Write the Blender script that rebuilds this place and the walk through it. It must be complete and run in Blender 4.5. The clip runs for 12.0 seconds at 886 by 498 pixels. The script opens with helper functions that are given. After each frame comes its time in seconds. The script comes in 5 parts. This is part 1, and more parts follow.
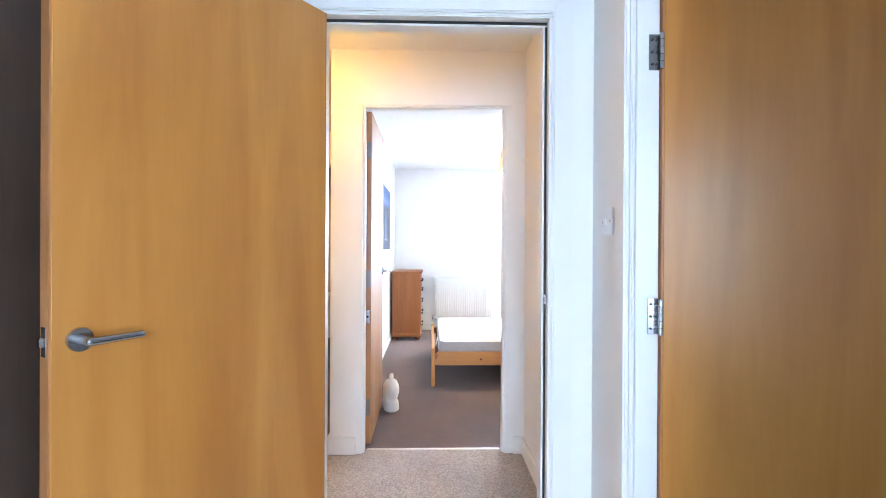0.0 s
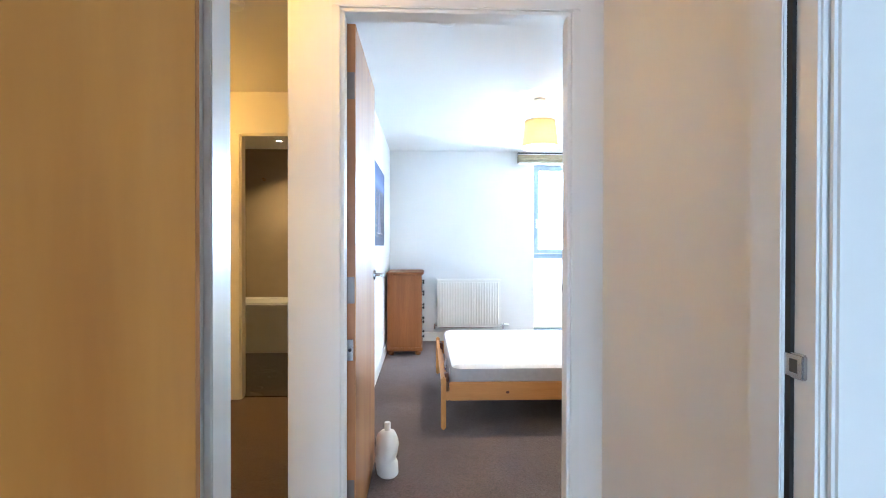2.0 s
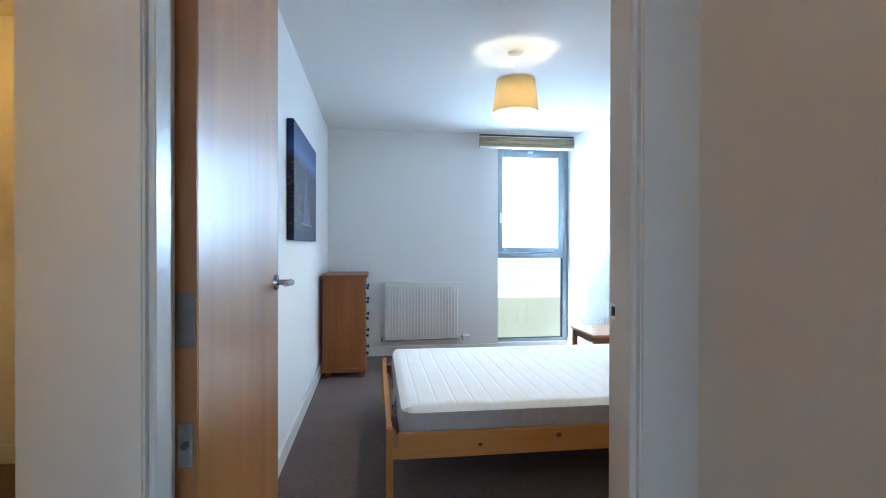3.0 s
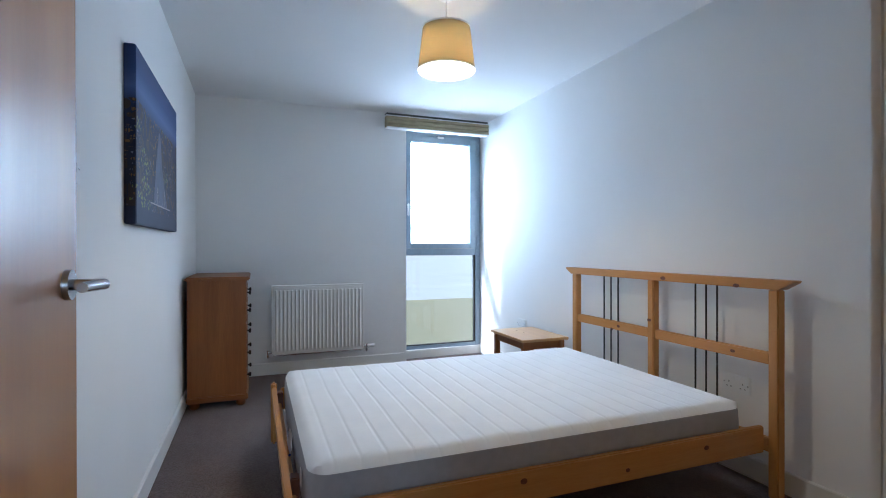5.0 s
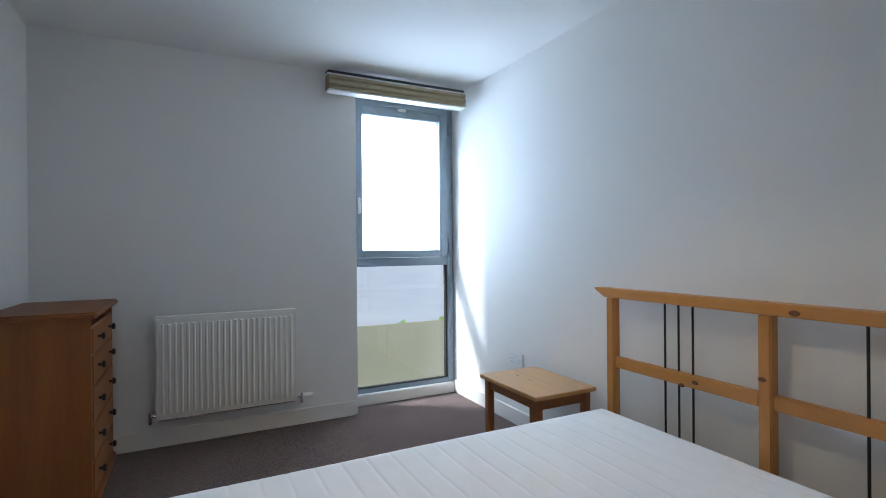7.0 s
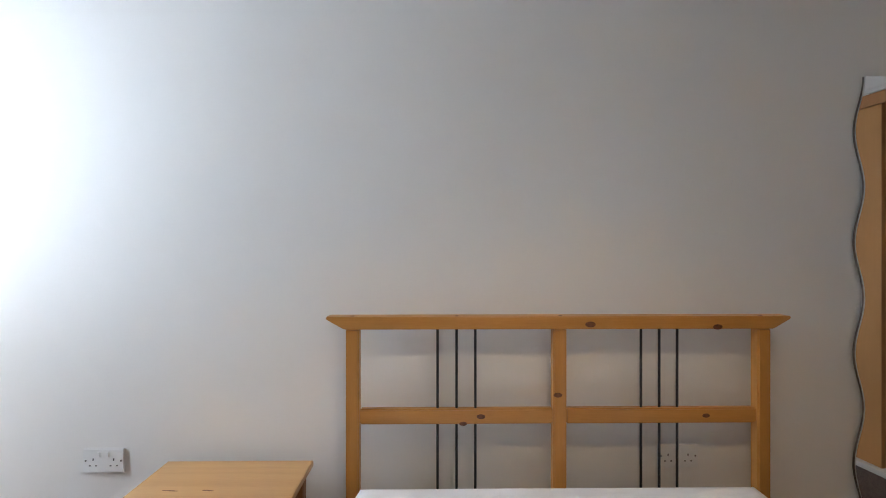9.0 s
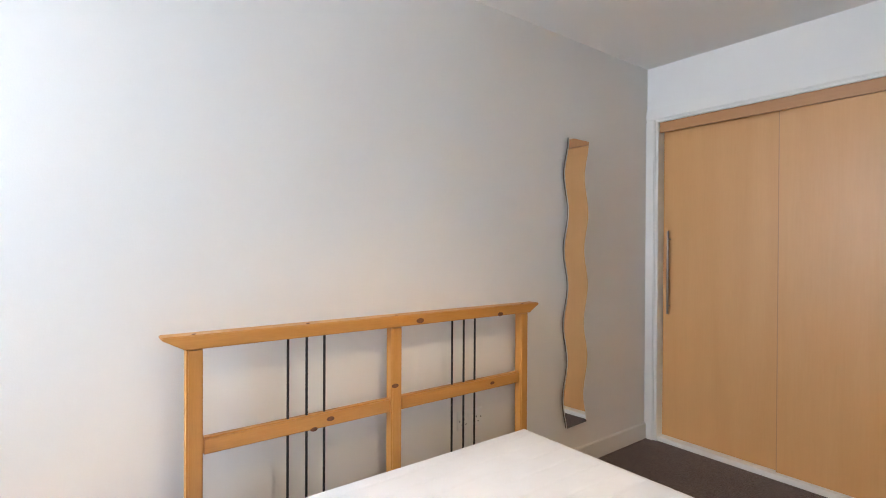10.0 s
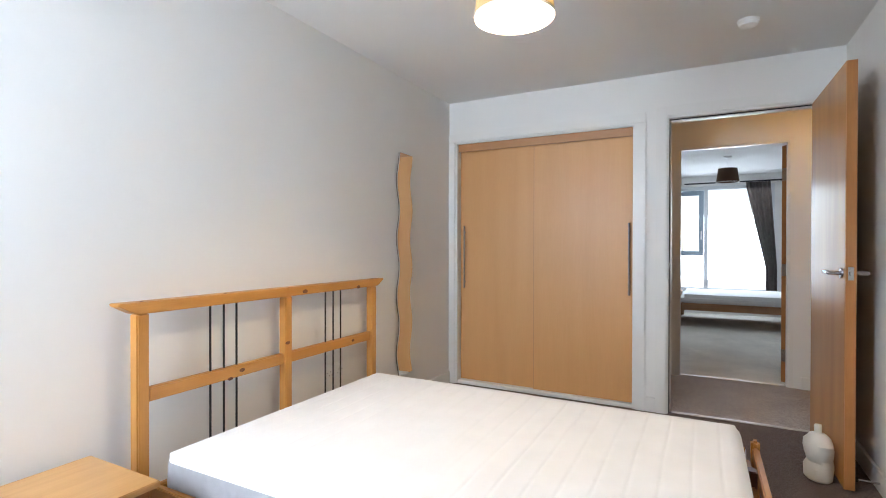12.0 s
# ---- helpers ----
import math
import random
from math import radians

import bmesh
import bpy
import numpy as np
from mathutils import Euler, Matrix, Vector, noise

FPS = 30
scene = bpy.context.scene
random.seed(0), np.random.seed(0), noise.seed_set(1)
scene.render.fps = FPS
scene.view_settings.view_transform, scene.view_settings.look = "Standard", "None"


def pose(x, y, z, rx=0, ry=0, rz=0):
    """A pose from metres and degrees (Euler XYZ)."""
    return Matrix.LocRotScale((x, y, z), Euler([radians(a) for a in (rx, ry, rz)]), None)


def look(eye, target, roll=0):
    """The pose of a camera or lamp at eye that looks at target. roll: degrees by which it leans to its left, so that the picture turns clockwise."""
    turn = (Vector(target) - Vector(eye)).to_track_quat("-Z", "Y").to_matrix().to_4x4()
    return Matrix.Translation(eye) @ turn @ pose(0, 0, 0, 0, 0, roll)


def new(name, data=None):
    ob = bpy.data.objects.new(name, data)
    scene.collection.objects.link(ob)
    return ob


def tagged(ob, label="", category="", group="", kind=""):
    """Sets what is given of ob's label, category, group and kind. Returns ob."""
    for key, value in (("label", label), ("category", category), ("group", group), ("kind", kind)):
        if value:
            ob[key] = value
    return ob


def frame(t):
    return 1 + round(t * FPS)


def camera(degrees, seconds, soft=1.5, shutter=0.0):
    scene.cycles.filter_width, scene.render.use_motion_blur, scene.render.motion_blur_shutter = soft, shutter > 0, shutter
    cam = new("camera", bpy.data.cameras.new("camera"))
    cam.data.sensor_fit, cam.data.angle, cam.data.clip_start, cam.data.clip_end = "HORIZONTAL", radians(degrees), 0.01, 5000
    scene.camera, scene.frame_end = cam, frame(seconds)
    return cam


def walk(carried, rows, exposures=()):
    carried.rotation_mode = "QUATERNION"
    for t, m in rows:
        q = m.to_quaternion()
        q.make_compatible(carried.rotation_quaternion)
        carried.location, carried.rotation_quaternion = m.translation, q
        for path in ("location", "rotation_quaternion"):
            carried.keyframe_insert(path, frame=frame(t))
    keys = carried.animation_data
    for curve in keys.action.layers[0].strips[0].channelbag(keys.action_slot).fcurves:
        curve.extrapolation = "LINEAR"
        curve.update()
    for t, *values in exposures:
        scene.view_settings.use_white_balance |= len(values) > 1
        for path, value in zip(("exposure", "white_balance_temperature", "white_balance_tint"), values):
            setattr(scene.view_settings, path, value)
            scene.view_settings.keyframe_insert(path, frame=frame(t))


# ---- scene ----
cam = camera(83.8, 12.0, soft=1.0)
PATH = [
    (0, (0.365, 0.535, 1.185), (0.416, 2.534, 1.18), 0.3),
    (0.5, (0.344, 0.68, 1.174), (0.396, 2.68, 1.168), 0.1),
    (1, (0.325, 0.906, 1.167), (0.377, 2.905, 1.16), 0.1),
    (1.5, (0.297, 1.205, 1.164), (0.357, 3.204, 1.157), 0.2),
    (2, (0.272, 1.626, 1.166), (0.347, 3.625, 1.151), 0.1),
    (2.5, (0.299, 2.122, 1.141), (0.447, 4.117, 1.132), 0.2),
    (3, (0.331, 2.55, 1.131), (0.602, 4.532, 1.119), 0.1),
    (3.5, (0.345, 2.867, 1.114), (0.792, 4.816, 1.102), 0.0),
    (3.7, (0.327, 2.964, 1.097), (0.846, 4.895, 1.088), -0.0),
    (5.5, (0.3, 3.338, 1.072), (1.025, 5.202, 1.068), -0.1),
    (6, (0.383, 3.562, 1.078), (1.132, 5.417, 1.076), -0.1),
    (6.5, (0.485, 3.928, 1.099), (1.266, 5.77, 1.095), -0.2),
    (6.7, (0.549, 4.109, 1.11), (1.346, 5.943, 1.108), -0.3),
    (8.3, (0.698, 5.38, 1.18), (2.532, 6.177, 1.15), -0.3),
    (8.5, (0.711, 5.502, 1.175), (2.628, 6.073, 1.152), -0.1),
    (9, (0.692, 5.808, 1.163), (2.691, 5.78, 1.162), -0.0),
    (9.5, (0.716, 6.078, 1.187), (2.61, 5.436, 1.174), 0.3),
    (10, (0.751, 6.386, 1.201), (2.346, 5.179, 1.189), 0.3),
    (10.5, (0.693, 6.693, 1.183), (2.05, 5.224, 1.18), 0.2),
    (11, (0.648, 6.939, 1.163), (1.848, 5.339, 1.158), 0.2),
    (11.5, (0.596, 7.08, 1.145), (1.635, 5.371, 1.134), 0.1),
    (12, (0.587, 7.149, 1.137), (1.52, 5.38, 1.124), 0.1),
]
EXPOSURES = [
    (0.0, 2.66, 5350, 12), (1.0, 2.60, 5300, 10), (2.0, 2.25, 5050, 6), (2.5, 1.72, 4950, 5), (3.0, 0.98, 4900, 4), (3.7, 0.54, 4850, 3), (5.3, 0.34, 5050, 9),
    (6.7, 0.02, 5330, 8), (8.3, -0.74, 5700, 10), (8.7, -0.38, 5950, 12), (9.3, 0.46, 6400, 16), (10.0, 0.95, 6300, 15), (10.7, 1.05, 6250, 14), (12.0, 1.0, 6150, 13)]
walk(cam, [(t, look(eye, target, roll)) for t, eye, target, roll in PATH], EXPOSURES)

# ---- daylight ----
SUN_WAY = Vector((0.81, -0.53, -0.89)).normalized()
world = bpy.data.worlds.new("sky")
scene.world = world
world.use_nodes = True
wn = world.node_tree.nodes
sky = wn.new("ShaderNodeTexSky")
sky.sky_type, sky.sun_disc = "NISHITA", False
sky.sun_elevation = math.asin(-SUN_WAY.z)
sky.sun_rotation = math.atan2(-SUN_WAY.x, -SUN_WAY.y)
sky.air_density, sky.dust_density = 1.0, 0.8
wn["Background"].inputs["Strength"].default_value = 0.15
world.node_tree.links.new(sky.outputs[0], wn["Background"].inputs["Color"])


def lamp(name, kind, place, energy, color, size=0.1):
    data = bpy.data.lights.new(name, kind)
    data.energy, data.color = energy, color
    ob = new(name, data)
    ob.matrix_world = place
    return ob


sun = lamp("sun", "SUN", look((0, 0, 0), SUN_WAY), 5.0, (1.0, 0.95, 0.87))
sun.data.angle = radians(6)


def sky_portal(name, place, w, h, energy):
    """Area lamp in a window's opening, standing in for the sky's light."""
    ob = lamp(name, "AREA", place, energy, (0.78, 0.90, 1.0))
    ob.data.shape, ob.data.size, ob.data.size_y = "RECTANGLE", w, h
    return ob


sky_portal("window_daylight", look((2.03, 8.07, 1.64), (-0.85, 0, 0.72)), 1.04, 1.16, 42)
sky_portal("window_daylight", look((0.24, -2.55, 1.3), (0.24, 5, -2.5)), 1.3, 1.7, 21)
# unseen side-room window, added to put a highlight on the side door
sky_portal("window_daylight", look((3.1, -2.55, 1.3), (3.1, 5, 0.7)), 1.6, 1.7, 2.2)


def bulb_lamp(name, x, y, z, energy, color):
    ob = lamp(name, "POINT", pose(x, y, z), energy, color)
    ob.data.shadow_soft_size = 0.032
    return ob


bulb_lamp("pendant_bulb", 1.18, 5.49, 2.042, 19.0, (1.0, 0.74, 0.43))
bulb_lamp("hall_bulb", -1.46, 4.76, 2.06, 12.5, (1.0, 0.50, 0.095))
bulb_lamp("hall_bulb", -0.27, 2.94, 2.06, 6.3, (1.0, 0.52, 0.10))
bath_bulb = lamp("downlight_bulb", "SPOT", look((-1.33, 7.14, 2.28), (-1.33, 7.14, 0)), 20, (1.0, 0.62, 0.22))
bath_bulb.data.spot_size, bath_bulb.data.spot_blend, bath_bulb.data.shadow_soft_size = radians(120), 1.0, 0.03


# ---- materials ----
def material(name, color, rough=0.5, metal=0.0, vary=0.06, scale=6.0, bump=0.0, bump_scale=200.0, coat=0.0, spec=0.5, coat_rough=0.12):
    m = bpy.data.materials.new(name)
    m.use_nodes = True
    n, l = m.node_tree.nodes, m.node_tree.links
    b = n["Principled BSDF"]
    b.inputs["Roughness"].default_value, b.inputs["Metallic"].default_value = rough, metal
    b.inputs["Coat Weight"].default_value, b.inputs["Coat Roughness"].default_value = coat, coat_rough
    b.inputs["Specular IOR Level"].default_value = spec
    tc = n.new("ShaderNodeTexCoord")
    info = n.new("ShaderNodeObjectInfo")
    add = n.new("ShaderNodeVectorMath")
    add.operation = "MULTIPLY_ADD"
    l.new(info.outputs["Random"], add.inputs[0])
    add.inputs[1].default_value = (37.0, 23.0, 11.0)
    l.new(tc.outputs["Object"], add.inputs[2])
    no = n.new("ShaderNodeTexNoise")
    no.inputs["Scale"].default_value, no.inputs["Detail"].default_value = scale, 6
    l.new(add.outputs[0], no.inputs["Vector"])
    ramp = n.new("ShaderNodeValToRGB")
    ramp.color_ramp.elements[0].position, ramp.color_ramp.elements[1].position = 0.3, 0.7
    ramp.color_ramp.elements[0].color = (*[c * (1 - vary) for c in color], 1)
    ramp.color_ramp.elements[1].color = (*[min(1, c * (1 + vary)) for c in color], 1)
    l.new(no.outputs["Fac"], ramp.inputs["Fac"])
    l.new(ramp.outputs["Color"], b.inputs["Base Color"])
    if bump:
        fine = n.new("ShaderNodeTexNoise")
        fine.inputs["Scale"].default_value, fine.inputs["Detail"].default_value = bump_scale, 4
        l.new(add.outputs[0], fine.inputs["Vector"])
        bp = n.new("ShaderNodeBump")
        bp.inputs["Strength"].default_value, bp.inputs["Distance"].default_value = bump, 0.004
        l.new(fine.outputs["Fac"], bp.inputs["Height"])
        l.new(bp.outputs["Normal"], b.inputs["Normal"])
    return m


def wood(name, light, dark, axis=2, rough=0.35, coat=0.0, knots=0.0, ring=14.0, contrast=1.0, spec=0.5, coat_rough=0.12, streak=0.35, stretch=0.06):
    """Straight-grained wood whose grain runs along an axis."""
    m = material(name, light, rough, coat=coat, spec=spec, coat_rough=coat_rough)
    n, l = m.node_tree.nodes, m.node_tree.links
    b = n["Principled BSDF"]
    add = next(x for x in n if x.bl_idname == "ShaderNodeVectorMath")
    mp = n.new("ShaderNodeMapping")
    sc = [1.0, 1.0, 1.0]
    sc[axis] = stretch
    mp.inputs["Scale"].default_value = sc
    l.new(add.outputs[0], mp.inputs["Vector"])
    broad = n.new("ShaderNodeTexNoise")
    broad.inputs["Scale"].default_value, broad.inputs["Detail"].default_value, broad.inputs["Distortion"].default_value = ring, 3, 0.6
    fine = n.new("ShaderNodeTexNoise")
    fine.inputs["Scale"].default_value, fine.inputs["Detail"].default_value = ring * 14, 3
    l.new(mp.outputs[0], broad.inputs["Vector"])
    l.new(mp.outputs[0], fine.inputs["Vector"])
    mix = n.new("ShaderNodeMath")
    mix.operation = "MULTIPLY_ADD"
    mix.inputs[1].default_value = streak
    l.new(fine.outputs["Fac"], mix.inputs[0])
    half = n.new("ShaderNodeMath")
    half.operation = "MULTIPLY"
    half.inputs[1].default_value = 1 - streak
    l.new(broad.outputs["Fac"], half.inputs[0])
    l.new(half.outputs[0], mix.inputs[2])
    ramp = n.new("ShaderNodeValToRGB")
    e = ramp.color_ramp.elements
    e[0].position, e[1].position = 0.5 - 0.2 / contrast, 0.5 + 0.2 / contrast
    e[0].color, e[1].color = (*dark, 1), (*light, 1)
    l.new(mix.outputs[0], ramp.inputs["Fac"])
    out = ramp.outputs["Color"]
    if knots:
        mk = n.new("ShaderNodeMapping")
        sk = [1.0, 1.0, 1.0]
        sk[axis] = 0.45
        mk.inputs["Scale"].default_value = sk
        l.new(add.outputs[0], mk.inputs["Vector"])
        vo = n.new("ShaderNodeTexVoronoi")
        vo.inputs["Scale"].default_value = knots
        l.new(mk.outputs[0], vo.inputs["Vector"])
        kr = n.new("ShaderNodeValToRGB")
        kr.color_ramp.elements[0].position, kr.color_ramp.elements[1].position = 0.03, 0.075
        kr.color_ramp.elements[0].color, kr.color_ramp.elements[1].color = (1, 1, 1, 1), (0, 0, 0, 1)
        l.new(vo.outputs["Distance"], kr.inputs["Fac"])
        km = n.new("ShaderNodeMix")
        km.data_type = "RGBA"
        l.new(kr.outputs["Color"], km.inputs["Factor"])
        l.new(out, km.inputs["A"])
        km.inputs["B"].default_value = (dark[0] * 0.4, dark[1] * 0.3, dark[2] * 0.3, 1)
        out = km.outputs["Result"]
    l.new(out, b.inputs["Base Color"])
    bp = n.new("ShaderNodeBump")
    bp.inputs["Strength"].default_value, bp.inputs["Distance"].default_value = 0.08, 0.001
    l.new(fine.outputs["Fac"], bp.inputs["Height"])
    l.new(bp.outputs["Normal"], b.inputs["Normal"])
    return m


def glass(name, tint=(1, 1, 1), rough=0.0):
    m = bpy.data.materials.new(name)
    m.use_nodes = True
    b = m.node_tree.nodes["Principled BSDF"]
    b.inputs["Base Color"].default_value = (*tint, 1)
    b.inputs["Transmission Weight"].default_value = 1.0
    b.inputs["Roughness"].default_value, b.inputs["IOR"].default_value = rough, 1.45
    return m


def fabric_glow(name, color, through_color, share, clear=0.0):
    """Thin cloth that lets a lamp's light through."""
    m = bpy.data.materials.new(name)
    m.use_nodes = True
    n, l = m.node_tree.nodes, m.node_tree.links
    b = n["Principled BSDF"]
    b.inputs["Roughness"].default_value = 0.9
    tr = n.new("ShaderNodeBsdfTranslucent")
    tr.inputs["Color"].default_value = (*through_color, 1)
    tc, wv = n.new("ShaderNodeTexCoord"), n.new("ShaderNodeTexNoise")
    wv.inputs["Scale"].default_value = 260
    l.new(tc.outputs["Object"], wv.inputs["Vector"])
    ramp = n.new("ShaderNodeValToRGB")
    ramp.color_ramp.elements[0].color = (*[c * 0.88 for c in color], 1)
    ramp.color_ramp.elements[1].color = (*color, 1)
    l.new(wv.outputs["Fac"], ramp.inputs["Fac"])
    l.new(ramp.outputs["Color"], b.inputs["Base Color"])
    mx = n.new("ShaderNodeMixShader")
    mx.inputs[0].default_value = share
    l.new(b.outputs[0], mx.inputs[1])
    l.new(tr.outputs[0], mx.inputs[2])
    top = mx
    if clear:
        top, gap = n.new("ShaderNodeMixShader"), n.new("ShaderNodeBsdfTransparent")
        gap.inputs["Color"].default_value = (1.0, 0.93, 0.78, 1)
        top.inputs[0].default_value = clear
        l.new(mx.outputs[0], top.inputs[1])
        l.new(gap.outputs[0], top.inputs[2])
    l.new(top.outputs[0], n["Material Output"].inputs["Surface"])
    return m


def glow(name, color, strength):
    m = bpy.data.materials.new(name)
    m.use_nodes = True
    b = m.node_tree.nodes["Principled BSDF"]
    b.inputs["Base Color"].default_value = (0.9, 0.9, 0.85, 1)
    b.inputs["Emission Color"].default_value = (*color, 1)
    b.inputs["Emission Strength"].default_value = strength
    return m


def carpet_material(name, color):
    m = material(name, color, 0.95, vary=0.12, scale=3.0, spec=0.1)
    n, l = m.node_tree.nodes, m.node_tree.links
    b = n["Principled BSDF"]
    ramp = next(x for x in n if x.bl_idname == "ShaderNodeValToRGB")
    add = next(x for x in n if x.bl_idname == "ShaderNodeVectorMath")
    tuft = n.new("ShaderNodeTexNoise")
    tuft.inputs["Scale"].default_value, tuft.inputs["Detail"].default_value = 170, 5
    l.new(add.outputs[0], tuft.inputs["Vector"])
    tr = n.new("ShaderNodeValToRGB")
    tr.color_ramp.elements[0].position, tr.color_ramp.elements[1].position = 0.35, 0.65
    tr.color_ramp.elements[0].color, tr.color_ramp.elements[1].color = (0.5, 0.5, 0.5, 1), (1.4, 1.4, 1.4, 1)
    l.new(tuft.outputs["Fac"], tr.inputs["Fac"])
    mx = n.new("ShaderNodeMix")
    mx.data_type, mx.blend_type = "RGBA", "MULTIPLY"
    mx.inputs["Factor"].default_value = 1.0
    l.new(ramp.outputs["Color"], mx.inputs["A"])
    l.new(tr.outputs["Color"], mx.inputs["B"])
    l.new(mx.outputs["Result"], b.inputs["Base Color"])
    bp = n.new("ShaderNodeBump")
    bp.inputs["Strength"].default_value, bp.inputs["Distance"].default_value = 0.9, 0.006
    l.new(tuft.outputs["Fac"], bp.inputs["Height"])
    l.new(bp.outputs["Normal"], b.inputs["Normal"])
    b.inputs["Sheen Weight"].default_value = 0.15
    return m


M_WALL = material("wall_paint", (0.82, 0.81, 0.785), 0.75, vary=0.02, scale=1.3, bump=0.12, bump_scale=240, spec=0.3)
M_CEIL = material("ceiling_paint", (0.80, 0.79, 0.77), 0.85, vary=0.015, scale=1.0, bump=0.08, bump_scale=180, spec=0.2)
M_TRIM = material("gloss_trim", (0.80, 0.79, 0.76), 0.28, vary=0.02, scale=4)
M_CARPET = carpet_material("taupe_carpet", (0.125, 0.086, 0.075))
M_VENEER = wood("maple_veneer", (0.60, 0.268, 0.050), (0.43, 0.166, 0.025), 2, 0.42, coat=0.9, ring=6.0, contrast=1.0, spec=0.25, coat_rough=0.25, streak=0.12, stretch=0.11)
M_EDGE = wood("hardwood_lipping", (0.46, 0.20, 0.065), (0.36, 0.15, 0.045), 2, 0.35, ring=18)
M_BEECH = wood("beech_laminate", (0.66, 0.355, 0.135), (0.60, 0.310, 0.105), 2, 0.45, coat=0.12, coat_rough=0.3, ring=9.0, contrast=0.8)
M_PELMET = wood("beech_pelmet", (0.50, 0.26, 0.11), (0.43, 0.21, 0.085), 0, 0.4, ring=12)
PINE_LIGHT, PINE_DARK = (0.57, 0.275, 0.065), (0.44, 0.185, 0.034)
M_PINE = [wood("pine_" + a, PINE_LIGHT, PINE_DARK, k, 0.42, coat=0.1, knots=4.5, ring=26, contrast=0.9) for k, a in enumerate("xyz")]
M_CHEST = [wood("waxed_pine_" + a, (0.285, 0.106, 0.025), (0.185, 0.062, 0.014), k, 0.55, coat=0.22, spec=0.2, coat_rough=0.3, knots=3.5, ring=18, contrast=0.85) for k, a in enumerate("xyz")]
M_TABLEBASE = [wood("darker_pine_" + a, (0.34, 0.135, 0.040), (0.24, 0.085, 0.022), k, 0.45, coat=0.1, ring=22, contrast=0.9) for k, a in enumerate("xyz")]
M_TABLETOP = wood("worn_pine_top", (0.58, 0.335, 0.130), (0.46, 0.240, 0.078), 1, 0.35, coat=0.35, knots=3.0, ring=20, contrast=0.9, coat_rough=0.28)
M_KNOT = material("pine_knot", (0.13, 0.042, 0.014), 0.5, vary=0.4, scale=90)
M_DARKWOOD = wood("dark_wood", (0.20, 0.075, 0.035), (0.13, 0.045, 0.02), 0, 0.35, ring=20)
M_CUPBOARD = wood("greyed_walnut", (0.17, 0.115, 0.085), (0.13, 0.083, 0.06), 2, 0.5, ring=10)
M_BEDWOOD = wood("brown_beech", (0.36, 0.19, 0.095), (0.28, 0.14, 0.068), 0, 0.4, ring=16)
M_TICK = material("mattress_cover", (0.87, 0.87, 0.87), 0.9, vary=0.02, scale=9, bump=0.2, bump_scale=420, spec=0.2)
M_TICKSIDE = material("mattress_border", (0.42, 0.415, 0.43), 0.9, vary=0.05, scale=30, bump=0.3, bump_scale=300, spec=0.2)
M_STEEL = material("satin_steel", (0.50, 0.50, 0.51), 0.22, 1.0, vary=0.04, scale=40)
M_BLUE = material("blue_thread", (0.03, 0.05, 0.30), 0.8)
M_STEELDARK = material("brushed_dark_steel", (0.24, 0.21, 0.19), 0.35, 1.0, vary=0.05, scale=40)
M_CHROME = material("chrome", (0.8, 0.8, 0.8), 0.1, 1.0, vary=0.02)
M_BRASS = material("worn_steel_strip", (0.55, 0.53, 0.50), 0.45, 1.0, vary=0.1, scale=30)
M_BLACK = material("black_metal", (0.02, 0.02, 0.022), 0.4, 0.3, vary=0.1)
M_RUBBER = material("black_seal", (0.015, 0.014, 0.013), 0.7, vary=0.1)
M_ENAMEL = material("white_enamel", (0.87, 0.86, 0.82), 0.3, vary=0.015, scale=5)
M_PLASTIC = material("white_plastic", (0.80, 0.80, 0.79), 0.3, vary=0.015)
M_SLOT = material("dark_slot", (0.05, 0.05, 0.05), 0.6)
M_ALU = material("grey_aluminium", (0.27, 0.33, 0.39), 0.42, 0.15, vary=0.05, scale=20)
M_WINWHITE = material("white_window_frame", (0.72, 0.74, 0.76), 0.35, vary=0.02)
M_GLASS = glass("window_glass")
M_MIRROR = material("mirror_silver", (0.9, 0.9, 0.9), 0.015, 1.0, vary=0.0)
M_BLIND = material("cream_blind_fabric", (0.43, 0.36, 0.225), 0.85, vary=0.08, scale=20, bump=0.2, bump_scale=500)
M_SHADE = fabric_glow("cream_shade_cloth", (0.44, 0.355, 0.20), (0.72, 0.51, 0.20), 0.030)
M_SHADE_HALL = fabric_glow("pleated_shade_cloth", (0.70, 0.62, 0.46), (0.95, 0.84, 0.60), 0.09, 0.32)
M_SHADE_BROWN = fabric_glow("brown_shade_cloth", (0.075, 0.04, 0.022), (0.12, 0.06, 0.03), 0.2)
M_DIFFUSER = fabric_glow("white_diffuser", (0.85, 0.83, 0.78), (0.97, 0.93, 0.85), 0.9)
M_FROST = fabric_glow("frosted_panel", (0.42, 0.405, 0.29), (0.56, 0.54, 0.40), 0.42)
M_BULB = glow("lit_bulb", (1.0, 0.82, 0.55), 6.0)
M_CURTAIN = material("grey_curtain_cloth", (0.22, 0.19, 0.17), 0.9, vary=0.1, scale=12, bump=0.3, bump_scale=400)
M_TILE = material("beige_tile", (0.36, 0.29, 0.21), 0.25, vary=0.05, scale=3)
M_TILEDARK = material("dark_marble_tile", (0.035, 0.028, 0.025), 0.25, vary=0.5, scale=7)
vn, vl = M_TILEDARK.node_tree.nodes, M_TILEDARK.node_tree.links
v_noise = vn.new("ShaderNodeTexNoise")
v_noise.inputs["Scale"].default_value, v_noise.inputs["Detail"].default_value, v_noise.inputs["Distortion"].default_value = 4.5, 4, 1.6
